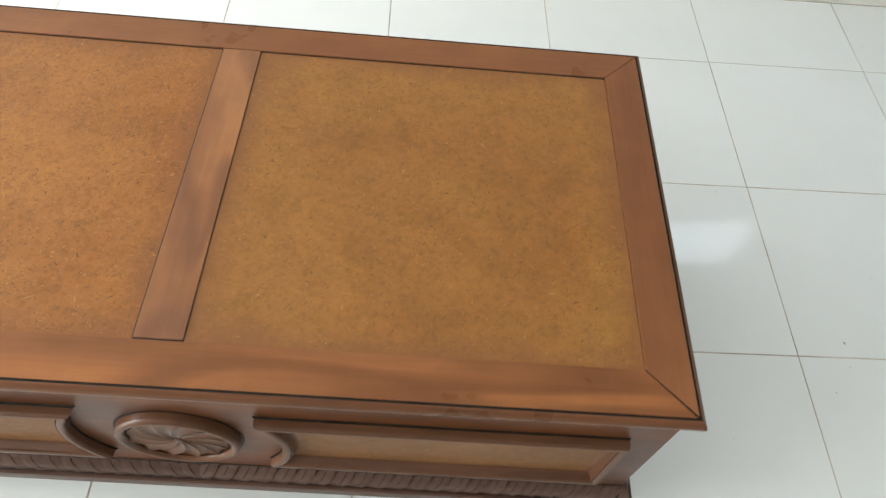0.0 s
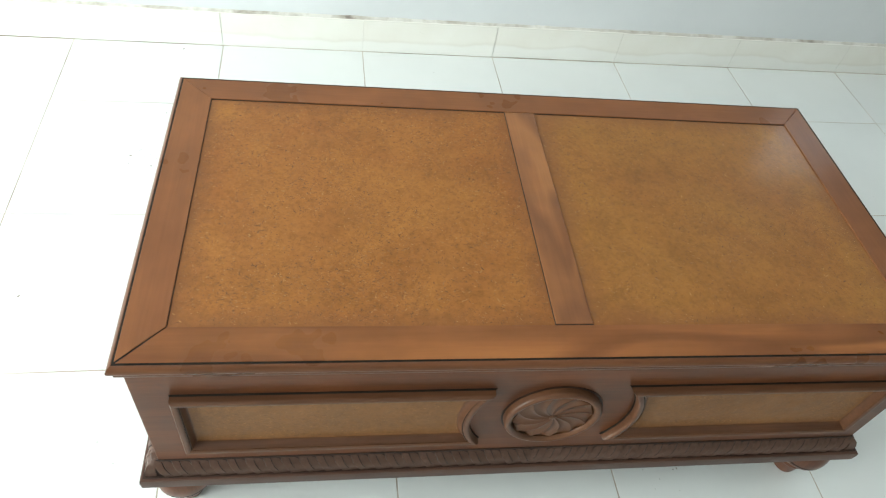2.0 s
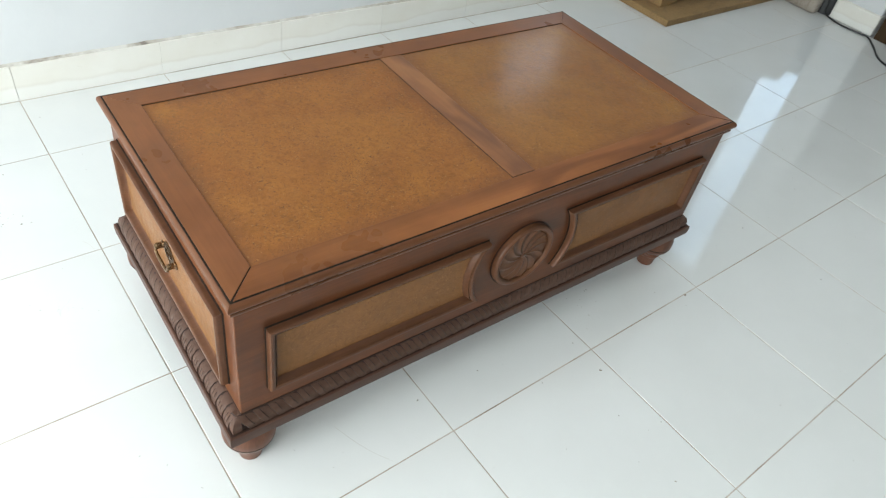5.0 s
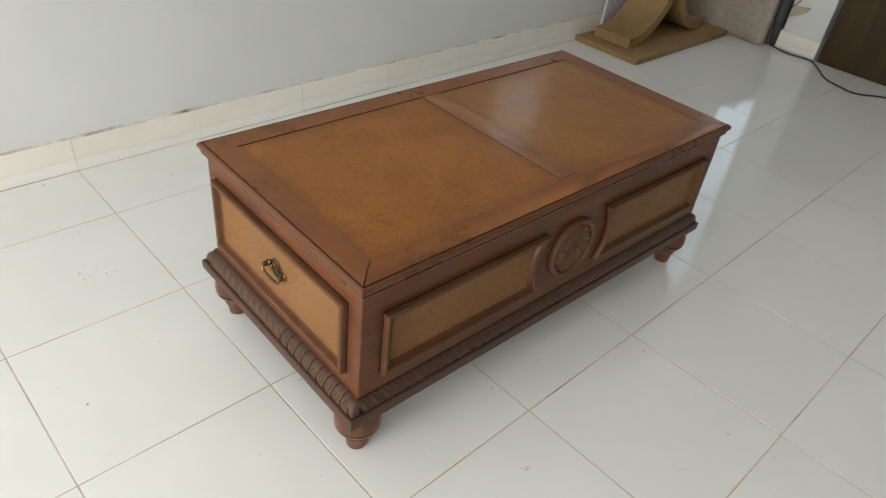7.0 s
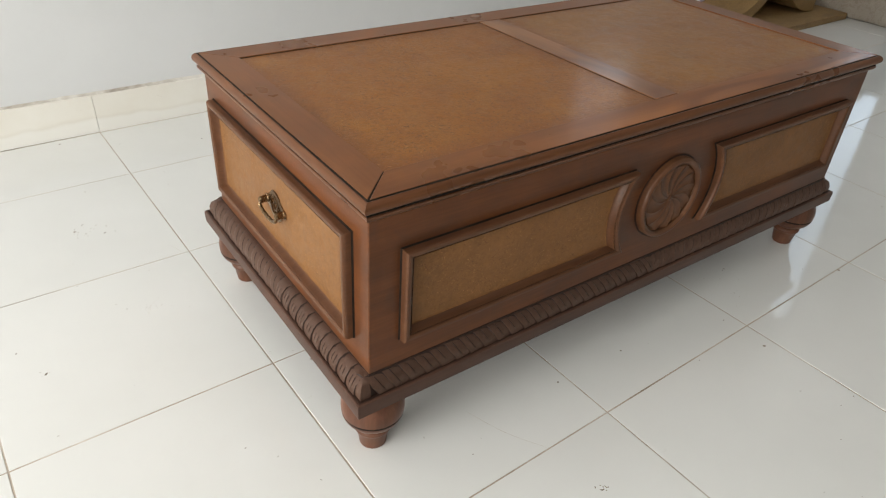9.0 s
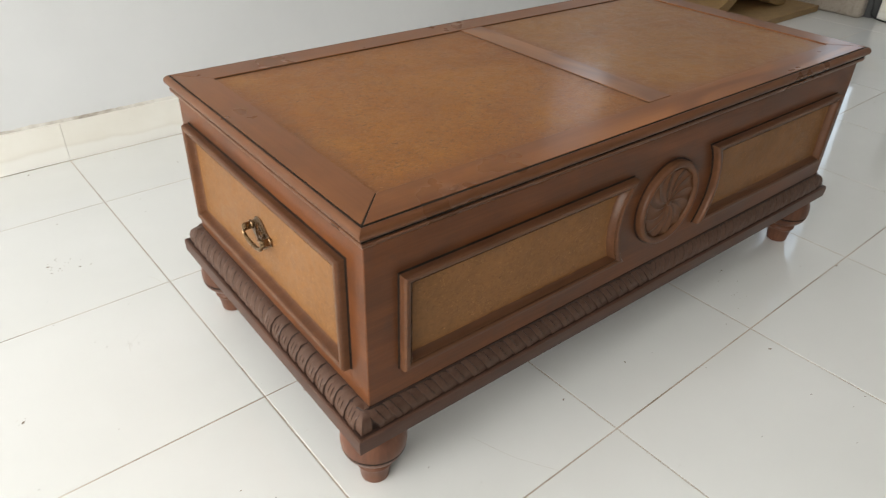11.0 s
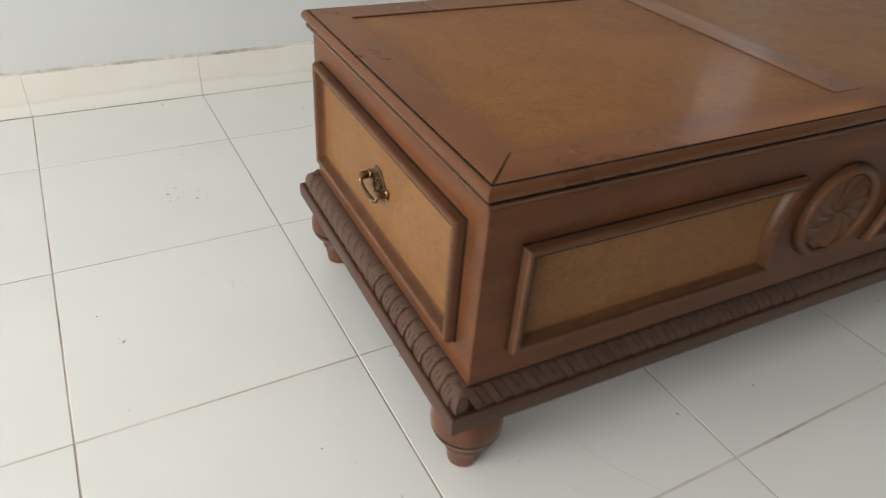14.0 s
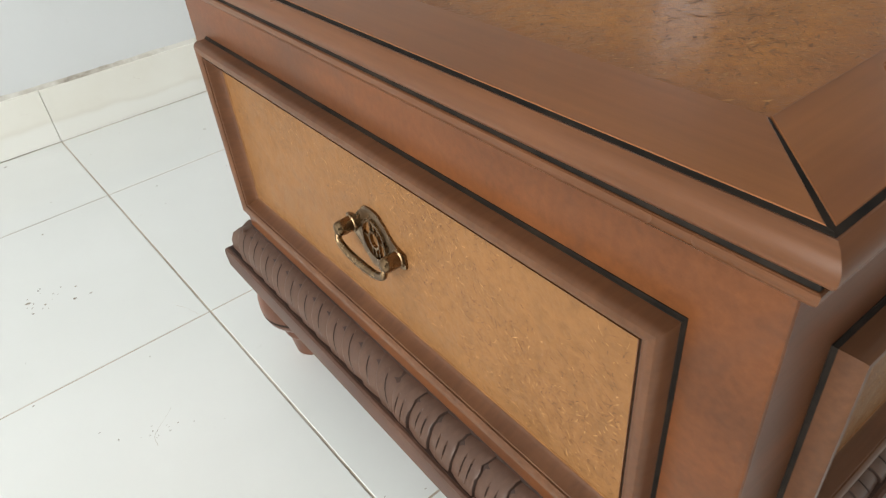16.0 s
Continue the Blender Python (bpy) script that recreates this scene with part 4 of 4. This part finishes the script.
panel = thing("brown_board", "dark brown laminate board standing against the wall", "board", RM @ pose(2.842, -0.347, 0, 0, 2.0, 0))
part("board", box((-0.012, -0.62, 0.0), (0.012, 0.56, 0.72), 0.002), brown_lam, panel)

wedge = part("board_offcut", prism([(0, 0), (0.072, 0.044), (0.086, 0.072), (0.0, 0.062)], 0.0, 0.012, 0.002), pale_offcut)
wedge.matrix_world = RM @ pose(2.8465, 0.438, 0.168, 90, 0, -90)
tagged(wedge, "small pale beige board offcut on the wall pier", "offcut")

cord_pts = [(2.848, 0.500, 0.345), (2.822, 0.494, 0.24), (2.815, 0.494, 0.17), (2.815, 0.489, 0.128), (2.818, 0.466, 0.124), (2.826, 0.453, 0.150), (2.836, 0.443, 0.219), (2.843, 0.412, 0.269), (2.843, 0.404, 0.36), (2.843, 0.407, 0.50)]
cord = part("thin_cord", tube(smooth_line(cord_pts, 8), 0.0026, 8), rubber)
cord.matrix_world = RM
tagged(cord, "thin black cord looped from the dark gap up the pier", "cord")

cable_pts = [(2.840, 0.497, 0.36), (2.816, 0.495, 0.24), (2.816, 0.494, 0.144), (2.822, 0.480, 0.058), (2.822, 0.470, 0.012), (2.792, 0.373, 0.005), (2.800, 0.271, 0.005), (2.800, 0.226, 0.005), (2.717, 0.157, 0.005), (2.61, 0.077, 0.005),
             (2.565, -0.018, 0.005), (2.555, -0.099, 0.005), (2.645, -0.203, 0.005), (2.70, -0.36, 0.005), (2.60, -0.6, 0.005)]
cable = part("power_cable", tube(smooth_line(cable_pts, 10), 0.0040, 8), rubber)
cable.matrix_world = RM
tagged(cable, "thin black power cable lying on the floor", "cable")

# ---- floor tiles and skirting tiles, one by one ----
TILE = PITCH - JOINT


def tile_mesh(w, d, name):
    bm = prism(rectangle(0, w, 0, d), -0.006, 0.0, 0.0007)
    return finish(bm, name, tile_white)


meshes = {}
i0, i1 = int(math.floor((X0 - GRID_X) / PITCH)), int(math.floor((X1 - GRID_X) / PITCH))
j0, j1 = int(math.floor((Y0 - GRID_Y) / PITCH)), int(math.floor((WALL - GRID_Y) / PITCH))
rnd = random.Random(5)
for i in range(i0, i1 + 1):
    for j in range(j0, j1 + 1):
        x, y = GRID_X + i * PITCH + JOINT / 2, GRID_Y + j * PITCH + JOINT / 2
        a, c = max(x, X0), max(y, Y0)
        w, d = min(x + TILE, X1 - 0.002) - a, min(y + TILE, SKIRT_FACE - 0.0022) - c
        if w < 0.01 or d < 0.01:
            continue
        key = (round(w, 3), round(d, 3))
        if key not in meshes:
            meshes[key] = tile_mesh(w, d, "tile")
        t = part("tile", meshes[key], tile_white, floor)
        t.matrix_local = pose(a, c, rnd.uniform(-0.0002, 0.0002), rnd.uniform(-0.012, 0.012), rnd.uniform(-0.012, 0.012), 0)
skirt = finish(box((0, 0, 0), (PITCH - 0.0006, 0.010, SKIRT_H), 0.0010), "skirting_tile", skirting_mat)
for i in range(i0, i1):
    t = part("skirting_tile", skirt, skirting_mat, baseboard)
    t.matrix_local = pose(GRID_X + i * PITCH, SKIRT_FACE + rnd.uniform(-0.0006, 0.0006), rnd.uniform(-0.001, 0.001))

# ragged mortar bead along the top of the skirting
bead = bmesh.new()
px = None
steps = 420
for k in range(steps + 1):
    x = X0 + (X1 - X0) * k / steps
    h = SKIRT_H + 0.0015 + 0.0035 * max(0, noise.noise(Vector((x * 14, 3, 0)))) + 0.002 * noise.noise(Vector((x * 60, 1, 0)))
    dpt = SKIRT_FACE + 0.002 + 0.003 * noise.noise(Vector((x * 30, 9, 0)))
    row = [bead.verts.new((x, WALL + 0.001, SKIRT_H - 0.003)), bead.verts.new((x, dpt + 0.001, SKIRT_H - 0.003)),
           bead.verts.new((x, dpt + 0.002, SKIRT_H + 0.0008)), bead.verts.new((x, WALL - 0.002, h + 0.003)), bead.verts.new((x, WALL + 0.001, h + 0.004))]
    if px:
        for a in range(4):
            bead.faces.new((px[a], px[a + 1], row[a + 1], row[a]))
    px = row
ob = part("mortar_bead", bead, mortar, baseboard)

# ---- dirt on the floor: crumbs, smudges and a hairline crack ----
SPECKS = [(-0.421, 0.895, 5), (-0.750, 1.030, 6), (-0.735, 0.534, 4), (-0.755, 0.537, 7), (-0.807, 0.572, 7), (-0.938, 0.148, 7), (-0.970, 0.225, 4), (-0.071, -0.320, 5),
          (-0.226, -0.318, 5), (0.174, -0.456, 7), (0.317, -0.259, 3), (0.269, -0.323, 3), (0.234, -0.353, 3), (0.549, -0.396, 7), (0.936, -0.300, 4), (1.059, -0.306, 3),
          (0.959, -0.546, 5), (0.112, -0.728, 5), (0.140, -0.823, 4), (-0.784, 0.253, 3), (-0.715, 0.354, 3), (-0.751, 0.739, 4), (-0.556, -0.046, 5), (-0.984, 0.761, 4),
          (0.123, -0.561, 3), (0.172, -0.367, 3), (1.090, 0.054, 5), (1.045, -0.048, 4), (-0.314, 0.60, 3), (1.45, -0.25, 3), (0.75, 0.62, 3),
          (0.193, -0.619, 3), (0.474, -0.733, 3), (-0.031, -0.561, 2), (0.034, -0.415, 3), (-0.724, -0.168, 3), (-0.690, -0.208, 2)]
debris = bmesh.new()
rnd = random.Random(11)


def crumb(x, y, size, stretch=1.6):
    """A flat, uneven crumb; size in millimetres."""
    k, turn = rnd.randint(5, 7), rnd.uniform(0, 6.28)
    r = size * 0.0005
    rim = []
    for i in range(k):
        a = 2 * math.pi * i / k
        u, v = r * stretch * math.cos(a) * rnd.uniform(0.6, 1.2), r * math.sin(a) * rnd.uniform(0.6, 1.2)
        rim.append(debris.verts.new((x + u * math.cos(turn) - v * math.sin(turn), y + u * math.sin(turn) + v * math.cos(turn), 0.0001)))
    top = debris.verts.new((x, y, 0.0004 + r * 0.35))
    for i in range(k):
        debris.faces.new((rim[i], rim[(i + 1) % k], top))


for x, y, size in SPECKS:
    crumb(x, y, size * 0.75)
for cx, cy, spread, count, size in ((-0.79, 0.565, 0.035, 16, 2.4), (-0.745, 0.232, 0.020, 14, 1.6), (-0.06, -0.715, 0.022, 16, 1.5), (-0.319, -0.516, 0.012, 12, 3.2),
                                    (0.27, -0.31, 0.05, 10, 1.4), (-0.94, 0.15, 0.02, 6, 1.5)):
    for k in range(count):
        crumb(rnd.gauss(cx, spread * 0.5), rnd.gauss(cy, spread * 0.35), size * rnd.uniform(0.5, 1.3))
for k in range(210):
    crumb(rnd.uniform(-2.0, 2.6), rnd.uniform(-1.6, 1.05), rnd.uniform(0.8, 2.2), rnd.uniform(1, 2.5))
ob = part("floor_debris", debris, dirt)
tagged(ob, "dark crumbs and specks of dirt on the tiles", "debris", kind="stuff")


def hairline(points, width):
    bm = bmesh.new()
    prev = None
    for i, p in enumerate(smooth_line([(*q, 0.00025) for q in points], 5)):
        w = width * rnd.uniform(0.5, 1.2)
        row = [bm.verts.new((p.x - w, p.y, p.z)), bm.verts.new((p.x + w, p.y + w * 0.5, p.z))]
        if prev:
            bm.faces.new((prev[0], prev[1], row[1], row[0]))
        prev = row
    return bm


for pts in ([(-0.400, -0.288), (-0.374, -0.355), (-0.339, -0.411), (-0.307, -0.451), (-0.295, -0.503), (-0.286, -0.54)], [(-0.656, 0.425), (-0.647, 0.408), (-0.640, 0.386)],
            [(-0.725, 0.257), (-0.737, 0.246), (-0.752, 0.232), (-0.754, 0.216)]):
    ob = part("crack", hairline(pts, 0.00032), mortar, floor)
    ob.matrix_parent_inverse = RM.inverted()
